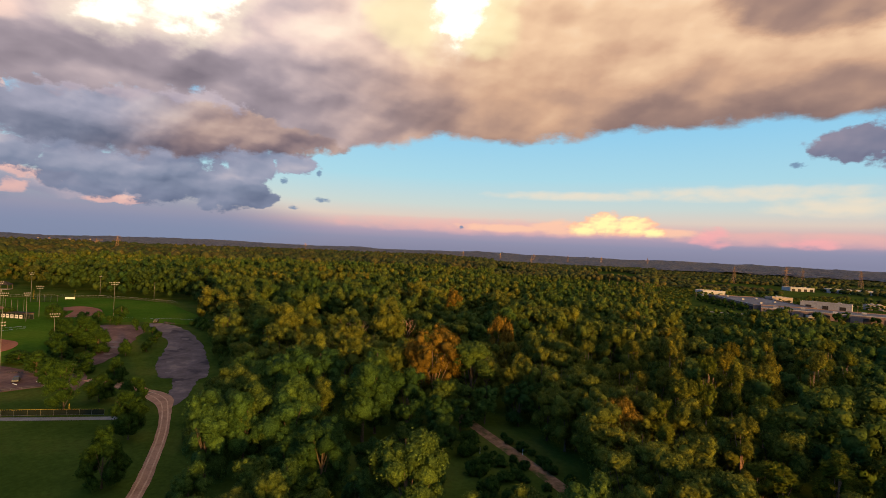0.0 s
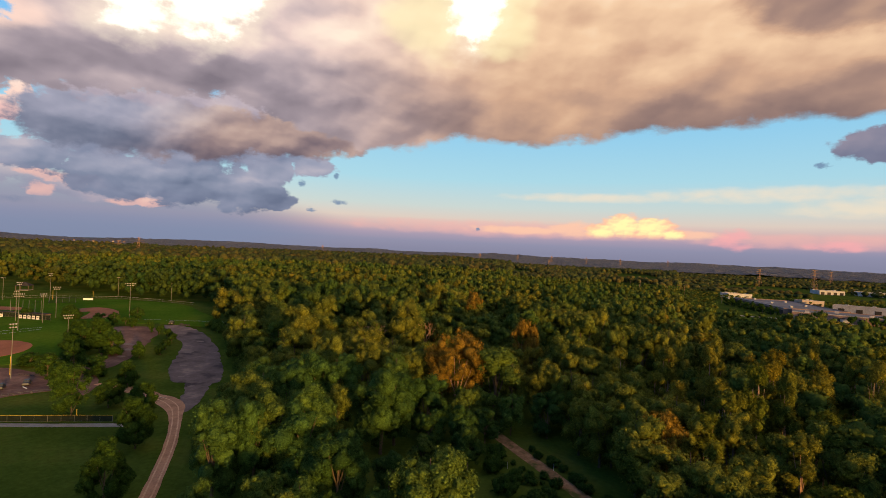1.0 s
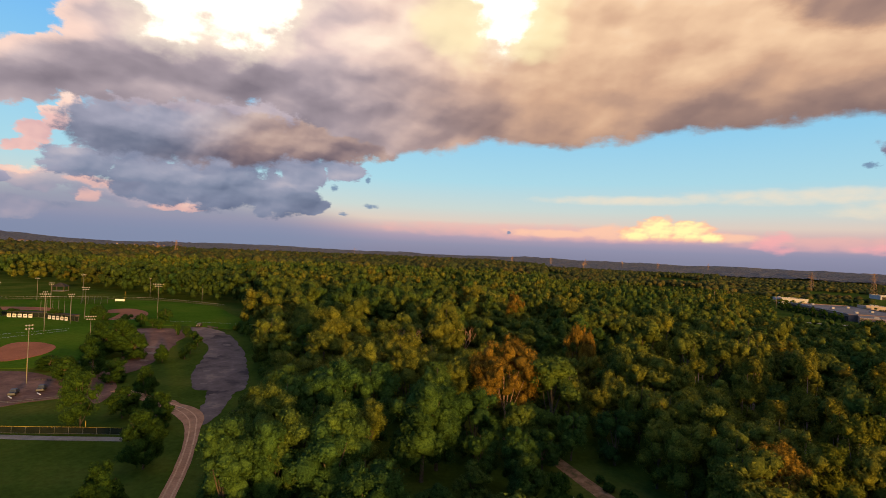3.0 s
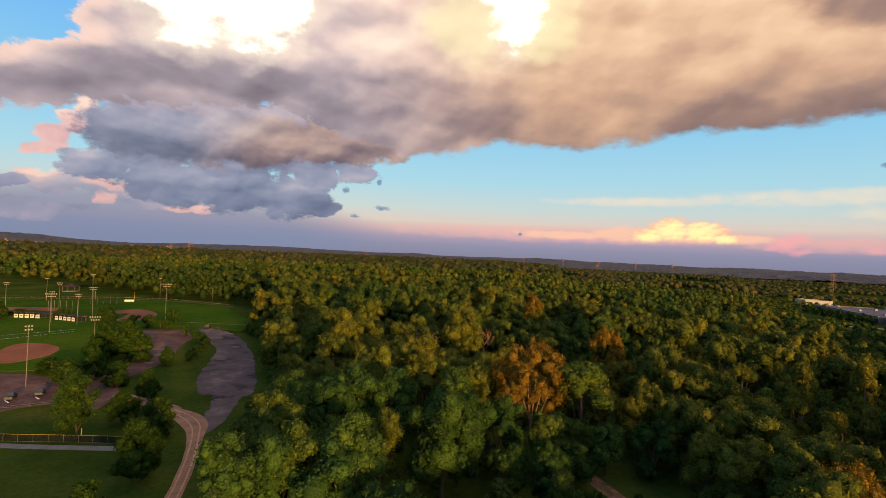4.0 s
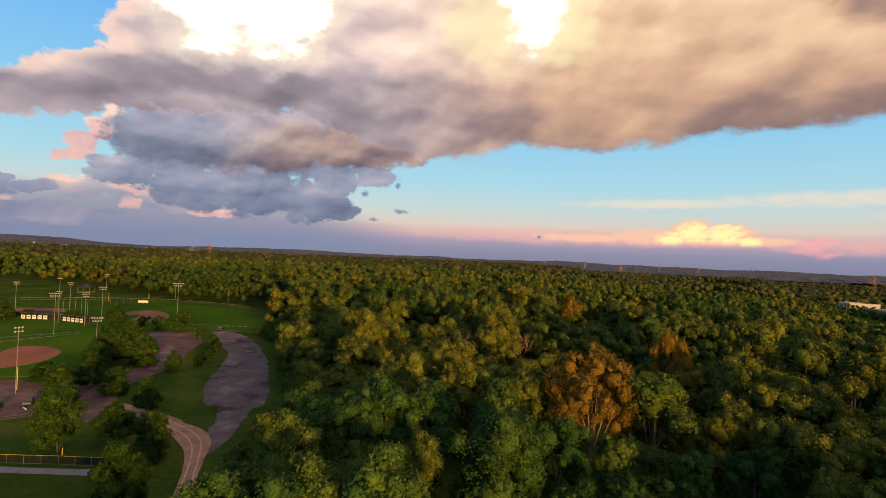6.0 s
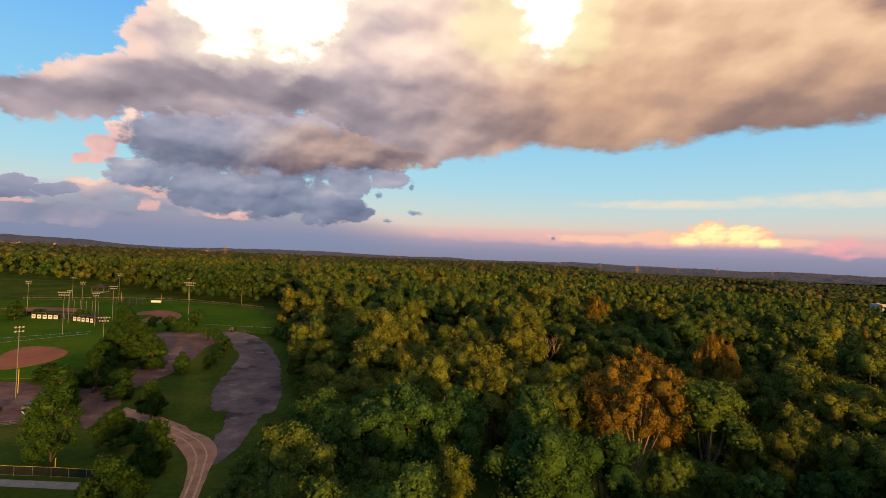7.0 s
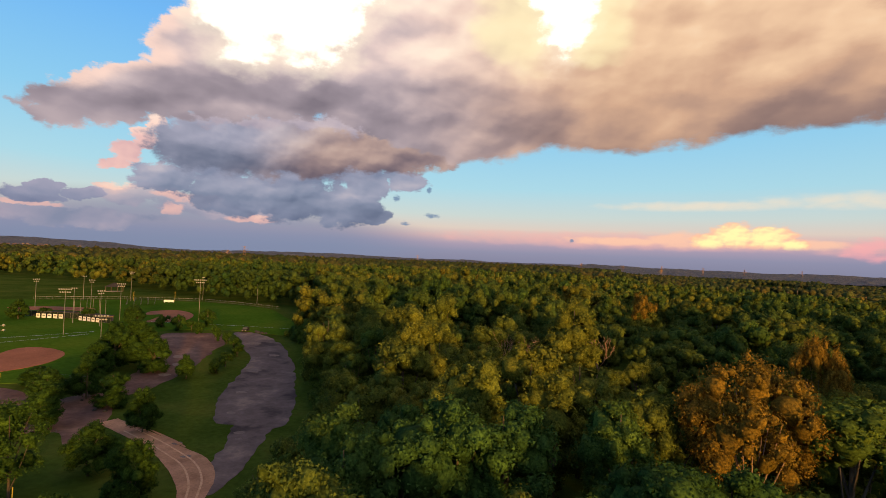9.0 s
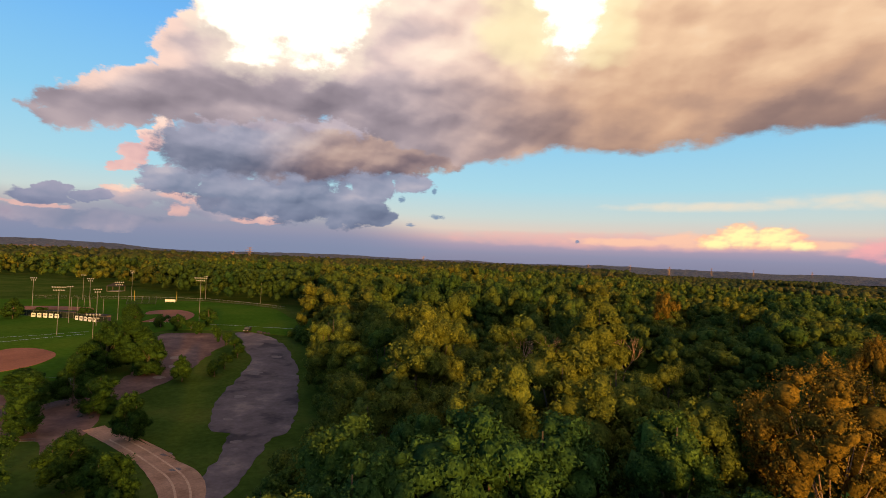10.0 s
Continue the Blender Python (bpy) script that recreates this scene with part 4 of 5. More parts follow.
def forest(name, label, trees, templates, mat=None):
    """Many far trees in one mesh."""
    verts, faces, at = [], [], 0
    for k, (x, y, h, w) in enumerate(trees):
        v, f, h0, w0 = templates[int(rng.integers(len(templates)))]
        c, s = math.cos(k * 2.1), math.sin(k * 2.1)
        q = v * (w / w0, w / w0, h / h0)
        verts.append(np.stack([q[:, 0] * c - q[:, 1] * s + x, q[:, 0] * s + q[:, 1] * c + y, q[:, 2] + ground_z(x, y)], 1))
        faces.append(f + at)
        at += len(v)
    me = array_mesh(name, np.concatenate(verts), np.concatenate(faces), mat or M_FAR_LEAF)
    tagged(part(name, me, None), label, "woods", kind="stuff")


def template(seed, lobes, leaf, count, core=0.8, high=18.0, width=10.0):
    v, f = crown_arrays(np.random.default_rng(seed), width, 3.0, high, lobes, leaf, count, core, 0.5, 0.15 * (seed % 3), (0.20, 0.38), 2 if lobes < 2 else 4 if lobes < 6 else 5, 1.1)
    return v, f, high, width


def dome(seed):
    """A plain leafy hump for trees at a great distance."""
    g, n = np.random.default_rng(seed), 5
    verts = []
    for z, r in ((5.0, 0.85), (10.5, 1.0), (15.0, 0.72)):
        verts += [(math.cos(2 * math.pi * (k + z) / n) * 5 * r * g.uniform(0.75, 1.2), math.sin(2 * math.pi * (k + z) / n) * 5 * r * g.uniform(0.75, 1.2), z + g.normal(0, 0.8)) for k in range(n)]
    verts.append((g.normal(0, 0.6), g.normal(0, 0.6), 18.0))
    faces = []
    for i in range(1, 3):
        for k in range(n):
            a, b = (i - 1) * n + k, (i - 1) * n + (k + 1) % n
            faces += [(a, b, b + n), (a, b + n, a + n)]
    faces += [(2 * n + k, 2 * n + (k + 1) % n, 3 * n) for k in range(n)]
    return np.array(verts, float), np.array(faces), 18.0, 10.0


FINE = [template(100 + k, 14, 0.52, 800, 0.84) for k in range(6)]
MID = [template(110 + k, 3, 0.85, 170, 0.88) for k in range(6)]
LESS = [template(120 + k, 1, 1.6, 30, 0.92) for k in range(6)]


def row_of_pines():
    v, f = crown_arrays(np.random.default_rng(5), 6.0, 0.6, 10.0, 20, 0.7, 500, 0.84, 0.5, 1.0, (0.16, 0.30), 6)
    pine = (trunk_mesh(np.random.default_rng(6), 10, 2, 0.2, 0, 1, M_BARK), array_mesh("crown", v, f, M_LAWN_LEAF), 10, 6.0)
    for k in range(15):
        plant(pine, "pine_tree", 287 + k * 0.6 - 1.2 * (k % 2), 478 + k * 7.5, 9 + 1.5 * math.sin(k * 2.3), 7.0, "dark green pine in a row before the warehouses", "tree", "row of pines", turn=k * 33)
    for k in range(26):
        x, y = 300 + k * 11 + 5 * math.sin(k * 3.1), 455 - k * 7.5 + 7 * math.sin(k * 1.9)
        plant(SMALL[k % 3], "yard_tree", x, y, 6 + 3 * abs(math.sin(k * 1.3)), 8.0, "low green tree along the works road", "tree", "trees along the works road", turn=k * 71)


row_of_pines()
ribbon("works_road", [(240, 470), (300, 452), (400, 412), (520, 360), (640, 310)], 8.0, M_PATH, 0.06, "pale grey road before the warehouses", "road", step=8.0)


def dressed(q):
    h = canopy(q[0], q[1]) * rng.uniform(0.82, 1.12)
    return (q[0], q[1], h, min(12.0, max(8.0, h * rng.uniform(0.50, 0.68))))


behind_fields = [q for q in spots if q[0] < -0.42 * q[1] - 10]
spots = [q for q in spots if q[0] >= -0.42 * q[1] - 10]
forest("inner_woods", "dense green and amber deciduous woods", [dressed(q) for q in spots if in_view(q[0], q[1]) < 235], FINE)
forest("middle_woods", "dense green and amber deciduous woods", [dressed(q) for q in spots if in_view(q[0], q[1]) >= 235], MID)
forest("field_woods", "dense woods behind the ball fields, darkened as if in shade", [dressed(q) for q in behind_fields], MID, M_SHADED_BACK_LEAF)
# unseen trees, raised to shade the lawn, lowered where sun should pass
forest("unseen_shade_woods", "unseen deciduous woods added to shade the lawn", [(x, y, h * 0.5 if x > 15 else h + 7.0 if x < 0 else h, w) for x, y, h, w in map(dressed, unseen) if x < 15 or int(x * 7 + y * 3) % 2], LESS)
spots = []
scatter(560, 850, 9.5, -60, -20)
scatter(430, 850, 9.5, -20, 50)
forest("outer_woods", "distant deciduous woods in evening light", [dressed(q) for q in spots], LESS)
spots = []
scatter(850, 1900, 14.5, -60, 50)
DOMES = [dome(140 + k) for k in range(8)]
forest("distant_woods", "far woodland canopy towards the horizon", [(x, y, h, w * 1.35) for x, y, h, w in map(dressed, spots)], DOMES, M_DISTANT_LEAF)


def far_canopy():
    """The wooded hills at the horizon, as one rough canopy with haze in its leaf colour."""
    rs, azs = np.geomspace(1850, 4600, 60), np.radians(np.arange(-62, 52, 0.15))
    verts = []
    for i, r in enumerate(rs):
        for a in azs:
            x, y = r * math.sin(a), r * math.cos(a)
            bump = noise.noise(Vector((x * 0.03, y * 0.012, 3))) * 5 + noise.noise(Vector((x * 0.005, y * 0.005, 7))) * 6
            verts.append((x, y, ground_z(x, y) + 10 + bump + rng.uniform(-1.5, 1.5)))
    n = len(azs)
    idx = np.arange(len(verts)).reshape(len(rs), n)
    faces = np.stack([idx[:-1, :-1], idx[:-1, 1:], idx[1:, 1:], idx[1:, :-1]], -1).reshape(-1, 4)
    tagged(part("horizon_woods", array_mesh("horizon_woods", verts, faces[:, ::-1], M_HAZY_HILL_LEAF), None), "wooded hills along the horizon", "hills", kind="stuff")


far_canopy()

# ---- bushes along the edge of the woods ----
brush = np.random.default_rng(23)
for k in range(40):
    y = 112 + k * 3.75 + brush.uniform(-1.2, 1.2)
    x = float(np.interp(y, EDGE_Y, EDGE_X)) - brush.uniform(1.0, 5.0)
    h = brush.uniform(3.0, 6.5)
    plant(EDGE[k % 3], "edge_bush", x, y, h, h * brush.uniform(0.95, 1.35), "leafy green bush at the edge of the woods", "bush", "bushes at the wood's edge", turn=k * 83)

# ---- clearing by the woodland trail ----
for k, (x, y, h, w) in enumerate([(7.5, 116, 3.4, 5.2), (12, 112.5, 2.2, 4.4), (9, 107, 3.6, 5.6), (14.5, 104, 2.0, 4.2), (11, 99, 3.0, 5.2), (17, 97, 2.2, 4.4), (8.5, 122, 3.6, 4.8), (14, 92, 3.4, 5.2), (19, 90, 2.6, 4.8), (10, 90, 4.2, 5.8), (17.5, 107.5, 1.4, 3.0), (12.5, 86, 4.0, 5.4)]):
    plant(SHRUB[k % 3], "shrub", x, y, h, w, "low dark green shrub beside the woodland trail", "shrub", "shrubs by the trail", turn=k * 47)
grow = np.random.default_rng(17)
for k in range(34):
    y = grow.uniform(84, 132)
    x = float(np.interp(y, (60, 88, 102, 112, 121, 130, 145), (45, 31, 25.5, 21.8, 18.0, 13, 7))) + (grow.uniform(-9, -2.4) if k % 3 else grow.uniform(2.0, 3.6))
    h = grow.uniform(0.8, 2.2)
    plant(SHRUB[k % 3], "shrub", x, y, h, h * grow.uniform(1.5, 2.2), "low dark green shrub beside the woodland trail", "shrub", "shrubs by the trail", turn=k * 31)
for x, y in ((10.6, 118), (20.5, 118)):
    ob = empty("marker_post", pose(x, y, ground_z(x, y), 0, 0, 15), "thin white marker post beside the woodland trail", "post", "marker posts")
    bm = bmesh.new()
    tube(bm, [(0, 0, -0.2), (0, 0, 1.5)], [0.06, 0.05], 8)
    part("shaft", bm, M_WHITE, ob)
    bm = bmesh.new()
    tube(bm, [(0, 0, 1.5), (0, 0, 1.62)], [0.075, 0.07], 8)
    part("cap", bm, M_DARK, ob)

# ---- trees on the lawn and between the lots ----
LAWN_TREE = "dark green young maple standing alone on the lawn"
for k, (x, y, h, w) in enumerate([(-61, 94, 11.3, 9.4), (-70.5, 117.2, 11.4, 10.1), (-81.2, 136.6, 10.0, 8.6), (-100.9, 160.2, 8.5, 7.1), (-94.1, 142.3, 8.0, 9.5), (-118.7, 170.8, 7.8, 9.4), (-119.5, 156.7, 8.2, 8.5), (-119.8, 195.3, 6.4, 6.2)]):
    plant(LAWN[k % 3], "lawn_tree", x, y, h, w, LAWN_TREE, "tree", "trees on the lawn", turn=k * 50)
plant(PALE[0], "pale_tree", -97.1, 133.0, 14.2, 10.5, "tall airy light green tree on the lawn", "tree")
for k, (x, y, h, w) in enumerate([(-142.8, 195.6, 12.7, 12), (-137.4, 198.7, 13.6, 13.2), (-131.5, 197.6, 10.3, 10), (-128.1, 173.5, 9.7, 9), (-131, 166.3, 7.7, 9.3), (-146, 177, 5, 9.9), (-150, 203, 11, 11), (-140, 188, 9, 10), (-195.6, 257.9, 8.4, 9.2), (-239, 245, 8.4, 9.2), (-187, 250, 7, 8)]):
    plant(LAWN[k % 3], "clump_tree", x, y, h, w, "dark dense leafy tree in a clump by the ball field", "tree", "clump by the ball field", turn=k * 65)
for k, (x, y, h, w) in enumerate([(-175.9, 251.2, 5.1, 6.6), (-166.4, 248.7, 6, 6.5), (-161.3, 249.5, 4.5, 4.5), (-155.1, 246.1, 5.1, 4.4), (-141.7, 237.3, 5.8, 3.8), (-135.3, 234.1, 4.8, 4.1), (-128.9, 229, 4.4, 4.4), (-122.4, 221.4, 4.3, 4.7), (-118.1, 209.5, 4.6, 5.2), (-115.8, 202.2, 4.4, 5), (-164.4, 263, 7.1, 7.9), (-218.1, 257.7, 5.1, 5.9), (-240.6, 257.8, 3.8, 5.4)]):
    plant(SMALL[k % 3], "young_tree", x, y, h, w, "small rounded green tree in a row between the lots", "tree", "young trees between the lots", turn=k * 40)

# ---- ball fields ----


def box(bm, size, at=(0, 0, 0), turn=0.0):
    m = pose(at[0], at[1], at[2], 0, 0, turn) @ Matrix.Diagonal((*size, 1))
    return bmesh.ops.create_cube(bm, size=1.0, matrix=m)["verts"]


def mast(x, y, height, lamps, turn):
    """A floodlight mast: tapered pole, crossarms, rows of lamps."""
    ob = empty("floodlight_mast", pose(x, y, ground_z(x, y), 0, 0, turn), "tall grey steel floodlight mast with rows of lamps", "floodlight", "floodlight masts")
    bm = bmesh.new()
    tube(bm, [(0, 0, -0.2), (0, 0, height * 0.5), (0, 0, height)], [0.12, 0.10, 0.07], 8)
    part("pole", bm, M_STEEL, ob)
    for row, count in enumerate(lamps):
        z, wide = height - 0.3 - row * 1.0, 0.62 * (count - 1) + 0.9
        bm = bmesh.new()
        box(bm, (wide, 0.10, 0.10), (0, 0, z))
        arm = part("crossarm", bm, M_STEEL, ob)
        for k in range(count):
            bm = bmesh.new()
            bmesh.ops.create_cone(bm, cap_ends=True, segments=10, radius1=0.25, radius2=0.15, depth=0.38, matrix=pose((k - (count - 1) / 2) * 0.72, -0.35, z + 0.12, 65, 0, 0))
            part("lamp", bm, M_LAMP, arm)
    return ob


for x, y, h, lamps, turn in [(-271, 278, 14, (4, 3), 60), (-283, 315, 14, (4,), 20), (-247, 286, 14.5, (4, 3), 40), (-191.6, 223.3, 16.2, (6, 5), 30), (-198, 244, 14, (4, 3), 50), (-262, 326, 17, (4, 3), 30), (-204.5, 260, 15.8, (5, 4), 40), (-148, 196, 14.3, (5, 4), 35), (-139.7, 162.7, 17.3, (3, 3), 60), (-239.8, 358.7, 14.1, (3,), 10), (-167.2, 261.1, 19.2, (7, 5), 20), (-199.1, 354.1, 14.8, (4,), 0), (-213, 246, 14.2, (3,), 45)]:
    mast(x, y, h, lamps, turn)


def fence(name, line, height, label, cap=None, screen=False, gap=3.0):
    """Posts, a top and a bottom rail, and, where there is one, a dark wind screen."""
    ob = empty(name, pose(0, 0, 0), label, "fence")
    pts = []
    for (x0, y0), (x1, y1) in zip(line, line[1:]):
        n = max(1, round(math.hypot(x1 - x0, y1 - y0) / gap))
        pts += [(x0 + (x1 - x0) * k / n, y0 + (y1 - y0) * k / n) for k in range(n)]
    pts.append(line[-1])
    bm = bmesh.new()
    tube(bm, [(0, 0, -0.3), (0, 0, height)], [0.035, 0.035], 6)
    post = bpy.data.meshes.new("post")
    bm.to_mesh(post)
    bm.free()
    post.materials.append(M_STEEL)
    for x, y in pts:
        part("post", post, None, ob).location = (x, y, ground_z(x, y))
    for z, r, m, title in ((height, 0.035 if cap else 0.03, cap or M_STEEL, "top_rail"), (0.15, 0.03, M_STEEL, "bottom_rail")):
        bm = bmesh.new()
        tube(bm, [(x, y, ground_z(x, y) + z) for x, y in pts], [r] * len(pts), 6)
        part(title, bm, m, ob)
    if screen:
        for (x0, y0), (x1, y1) in zip(pts, pts[1:]):
            w = Vector((x1 - x0, y1 - y0, 0))
            bm = bmesh.new()
            box(bm, (w.length - 0.08, 0.02, height - 0.25), ((x0 + x1) / 2, (y0 + y1) / 2 + 0.07, ground_z((x0 + x1) / 2, (y0 + y1) / 2) + height / 2 + 0.05), math.degrees(math.atan2(w.y, w.x)))
            part("wind_screen", bm, M_DARKMESH, ob, "dark green woven wind screen")
    return ob


fence("outfield_fence", [(-310, 309), (-278, 334), (-258, 343), (-232, 351), (-205, 346), (-174, 337)], 1.3, "pale steel outfield fence along the woods", M_LAMP)
fence("lawn_fence", [(-150, 121.5), (-106.4, 128.6), (-94.7, 130.9), (-86, 132.2)], 1.6, "chain fence with yellow cap beside the path", M_YELLOW, True)
fence("lot_fence", [(-152, 181), (-143, 183), (-134, 184)], 1.4, "low wire fence by the car park", None, False)
fence("backstop_fence", [(-247, 254), (-222, 256), (-200, 251)], 2.4, "dark screened fence behind the dugouts", None, True)

for x0, x1, y0, y1 in ((-237, -225, 250.4, 252.6), (-217, -204.5, 252, 250.2)):
    for k in range(5):
        s = (k + 0.5) / 5
        x, y = x0 + (x1 - x0) * s, y0 + (y1 - y0) * s
        bm = bmesh.new()
        box(bm, (1.75, 0.05, 1.7))
        bmesh.ops.bevel(bm, geom=bm.edges[:], offset=0.02, segments=1, affect="EDGES")
        ob = part("fence_banner", bm, M_WHITE)
        ob.matrix_basis = pose(x, y, ground_z(x, y) + 1.15, 0, 0, 10 if x0 < -220 else -8)
        tagged(ob, "square white banner hung on the dugout fence", "banner", "white banners")
        bm = bmesh.new()
        box(bm, (1.1, 0.02, 0.5), (0, -0.036, 0.15))
        part("printed_bar", bm, M_STEEL, ob, "grey printed bar")


def dugout(x, y, turn):
    ob = empty("dugout", pose(x, y, ground_z(x, y), 0, 0, turn), "low dark dugout with flat roof by the diamond", "dugout", "dugouts")
    for name, size, at, m in (("back_wall", (11, 0.2, 2.2), (0, 1.4, 1.1), M_BRICK), ("side_wall", (0.2, 2.6, 2.2), (-5.4, 0, 1.1), M_BRICK), ("side_wall", (0.2, 2.6, 2.2), (5.4, 0, 1.1), M_BRICK), ("roof", (11.8, 3.6, 0.18), (0, 0, 2.3), M_DARK), ("bench", (9.5, 0.4, 0.08), (0, 0.9, 0.5), M_BARK)):
        bm = bmesh.new()
        box(bm, size, at)
        bmesh.ops.bevel(bm, geom=bm.edges[:], offset=0.03, segments=1, affect="EDGES")
        part(name, bm, m, ob)


dugout(-231, 258, 10)
dugout(-211, 257, -8)


def foul_pole(x, y, high):
    bm = bmesh.new()
    tube(bm, [(x, y, ground_z(x, y) - 0.2), (x, y, ground_z(x, y) + high)], [0.08, 0.08], 8)
    tagged(part("foul_pole", bm, M_YELLOW), "tall yellow foul pole at the outfield fence", "pole", "foul poles")


for x, y, high in ((-261.4, 327.5, 6), (-241.5, 336.5, 6), (-143, 166, 6), (-94.7, 131.6, 2.8)):
    foul_pole(x, y, high)


def bleacher(x, y, turn):
    ob = empty("bleacher", pose(x, y, ground_z(x, y), 0, 0, turn), "dark slatted bleacher stand by the outfield", "bleacher")
    for k in range(6):
        bm = bmesh.new()
        box(bm, (14, 0.5, 0.08), (0, k * 0.75, 0.5 + k * 0.5))
        part("bench_row", bm, M_DARKMESH, ob)
    for k in range(5):
        bm = bmesh.new()
        tube(bm, [(-6.6 + 3.3 * k, -0.2, 0), (-6.6 + 3.3 * k, 4.1, 3.2)], [0.06, 0.06], 5)
        part("frame", bm, M_STEEL, ob)
        bm = bmesh.new()
        tube(bm, [(-6.6 + 3.3 * k, 4.1, 0), (-6.6 + 3.3 * k, 4.1, 4.0)], [0.06, 0.06], 5)
        part("rear_post", bm, M_STEEL, ob)


bleacher(-244.3, 314, 35)
bm = bmesh.new()
box(bm, (5.2, 0.25, 1.2), (0, 0, 1.3))
for k in (-2.2, 0, 2.2):
    box(bm, (0.15, 0.15, 1.5), (k, 0.22, 0.74))
bmesh.ops.bevel(bm, geom=bm.edges[:], offset=0.02, segments=1, affect="EDGES")
scoreboard = part("scoreboard", bm, M_WHITE)
scoreboard.matrix_basis = pose(-239.6, 329.5, ground_z(-239.6, 329.5), 0, 0, 30)
tagged(scoreboard, "low white board on posts in the outfield", "scoreboard")


def pavilion(x, y, turn):
    ob = empty("pavilion", pose(x, y, ground_z(x, y), 0, 0, turn), "small grey pavilion with hipped roof before the trees", "pavilion")
    bm = bmesh.new()
    bmesh.ops.create_cone(bm, cap_ends=True, segments=4, radius1=6.5, radius2=0.5, depth=2.6, matrix=pose(0, 0, 4.8, 0, 0, 45))
    part("roof", bm, M_DARK, ob)
    bm = bmesh.new()
    box(bm, (8, 8, 0.3), (0, 0, 0.1))
    part("slab", bm, M_PATH, ob)
    for sx in (-3.8, 3.8):
        for sy in (-3.8, 3.8):
            bm = bmesh.new()
            box(bm, (0.4, 0.4, 3.6), (sx, sy, 1.8))
            part("post", bm, M_BARK, ob)


pavilion(-320, 373, 20)
for line in ([(-210, 198), (-202.9, 209), (-195.3, 220.5), (-188.4, 232.5)], [(-198, 200), (-193.2, 209.7), (-185.5, 228.4)], [(-192, 262), (-150, 270), (-118, 272)]):
    ribbon("chalk_line", line, 0.2, M_WHITE, 0.2, "worn white chalk line on the grass", "field line")


def car(x, y, turn):
    """A parked saloon: body, cabin glass, wheels, lights."""
    ob = empty("car", pose(x, y, ground_z(x, y) + 0.05, 0, 0, turn), "dark blue saloon car parked on gravel", "car", "parked cars")
    bm = bmesh.new()
    for v in box(bm, (4.5, 1.8, 0.62), (0, 0, 0.62)):
        if v.co.z > 0.8:
            v.co.x *= 0.96
            v.co.y *= 0.92
    bmesh.ops.bevel(bm, geom=bm.edges[:], offset=0.12, segments=2, affect="EDGES")
    part("body", bm, M_CAR, ob)
    bm = bmesh.new()
    for v in box(bm, (2.5, 1.58, 0.56), (-0.2, 0, 1.16)):
        if v.co.z > 1.2:
            v.co.x = -0.2 + (v.co.x + 0.2) * 0.66
            v.co.y *= 0.82
    bmesh.ops.bevel(bm, geom=bm.edges[:], offset=0.07, segments=2, affect="EDGES")
    part("cabin_glass", bm, M_GLASS, ob)
    bm = bmesh.new()
    box(bm, (1.5, 1.26, 0.05), (-0.2, 0, 1.46))
    part("roof", bm, M_CAR, ob)
    for sx in (-1.4, 1.4):
        for sy in (-0.82, 0.82):
            bm = bmesh.new()
            bmesh.ops.create_cone(bm, cap_ends=True, segments=14, radius1=0.33, radius2=0.33, depth=0.22, matrix=pose(sx, sy, 0.33, 90, 0, 0))
            wheel = part("wheel", bm, M_TYRE, ob)
            bm = bmesh.new()
            bmesh.ops.create_cone(bm, cap_ends=True, segments=12, radius1=0.2, radius2=0.2, depth=0.03, matrix=pose(sx, sy * 1.14, 0.33, 90, 0, 0))
            part("rim", bm, M_STEEL, wheel)
    for sy in (-0.62, 0.62):
        for sx, m in ((2.2, M_STEEL), (-2.2, M_DIRT)):
            bm = bmesh.new()
            box(bm, (0.1, 0.26, 0.12), (sx, sy, 0.72))
            part("headlight" if sx > 0 else "tail_light", bm, m, ob)


def pickup(x, y, turn):
    """A dark pickup: chassis, cab, bed walls, wheels, lights."""
    ob = empty("pickup_truck", pose(x, y, ground_z(x, y) + 0.06, 0, 0, turn), "dark pickup truck parked at the end of the lot", "truck")
    for name, size, at, mat, taper in (("body", (5.2, 1.9, 0.6), (0, 0, 0.8), M_DARK, 1.0), ("cab", (1.9, 1.75, 0.75), (0.3, 0, 1.45), M_GLASS, 0.8), ("cab_roof", (1.4, 1.4, 0.06), (0.3, 0, 1.86), M_DARK, 1.0), ("bed_wall", (2.0, 0.08, 0.4), (-1.6, 0.88, 1.28), M_DARK, 1.0), ("bed_wall", (2.0, 0.08, 0.4), (-1.6, -0.88, 1.28), M_DARK, 1.0), ("tailgate", (0.08, 1.76, 0.4), (-2.56, 0, 1.28), M_DARK, 1.0), ("headlight", (0.08, 0.4, 0.22), (2.61, 0.62, 0.9), M_LAMP, 1.0), ("headlight", (0.08, 0.4, 0.22), (2.61, -0.62, 0.9), M_LAMP, 1.0)):
        bm = bmesh.new()
        for v in box(bm, size, at):
            if v.co.z > at[2]:
                v.co.x, v.co.y = at[0] + (v.co.x - at[0]) * taper, v.co.y * (0.5 + taper / 2)
        bmesh.ops.bevel(bm, geom=bm.edges[:], offset=min(size) * 0.15, segments=2, affect="EDGES")
        part(name, bm, mat, ob)
    for sx in (-1.6, 1.7):
        for sy in (-0.86, 0.86):
            bm = bmesh.new()
            bmesh.ops.create_cone(bm, cap_ends=True, segments=14, radius1=0.4, radius2=0.4, depth=0.26, matrix=pose(sx, sy, 0.4, 90, 0, 0))
            part("wheel", bm, M_TYRE, ob)


pickup(-143.5, 257.8, -70)
car(-130.6, 158.2, -58)
car(-134.0, 153.0, -58)


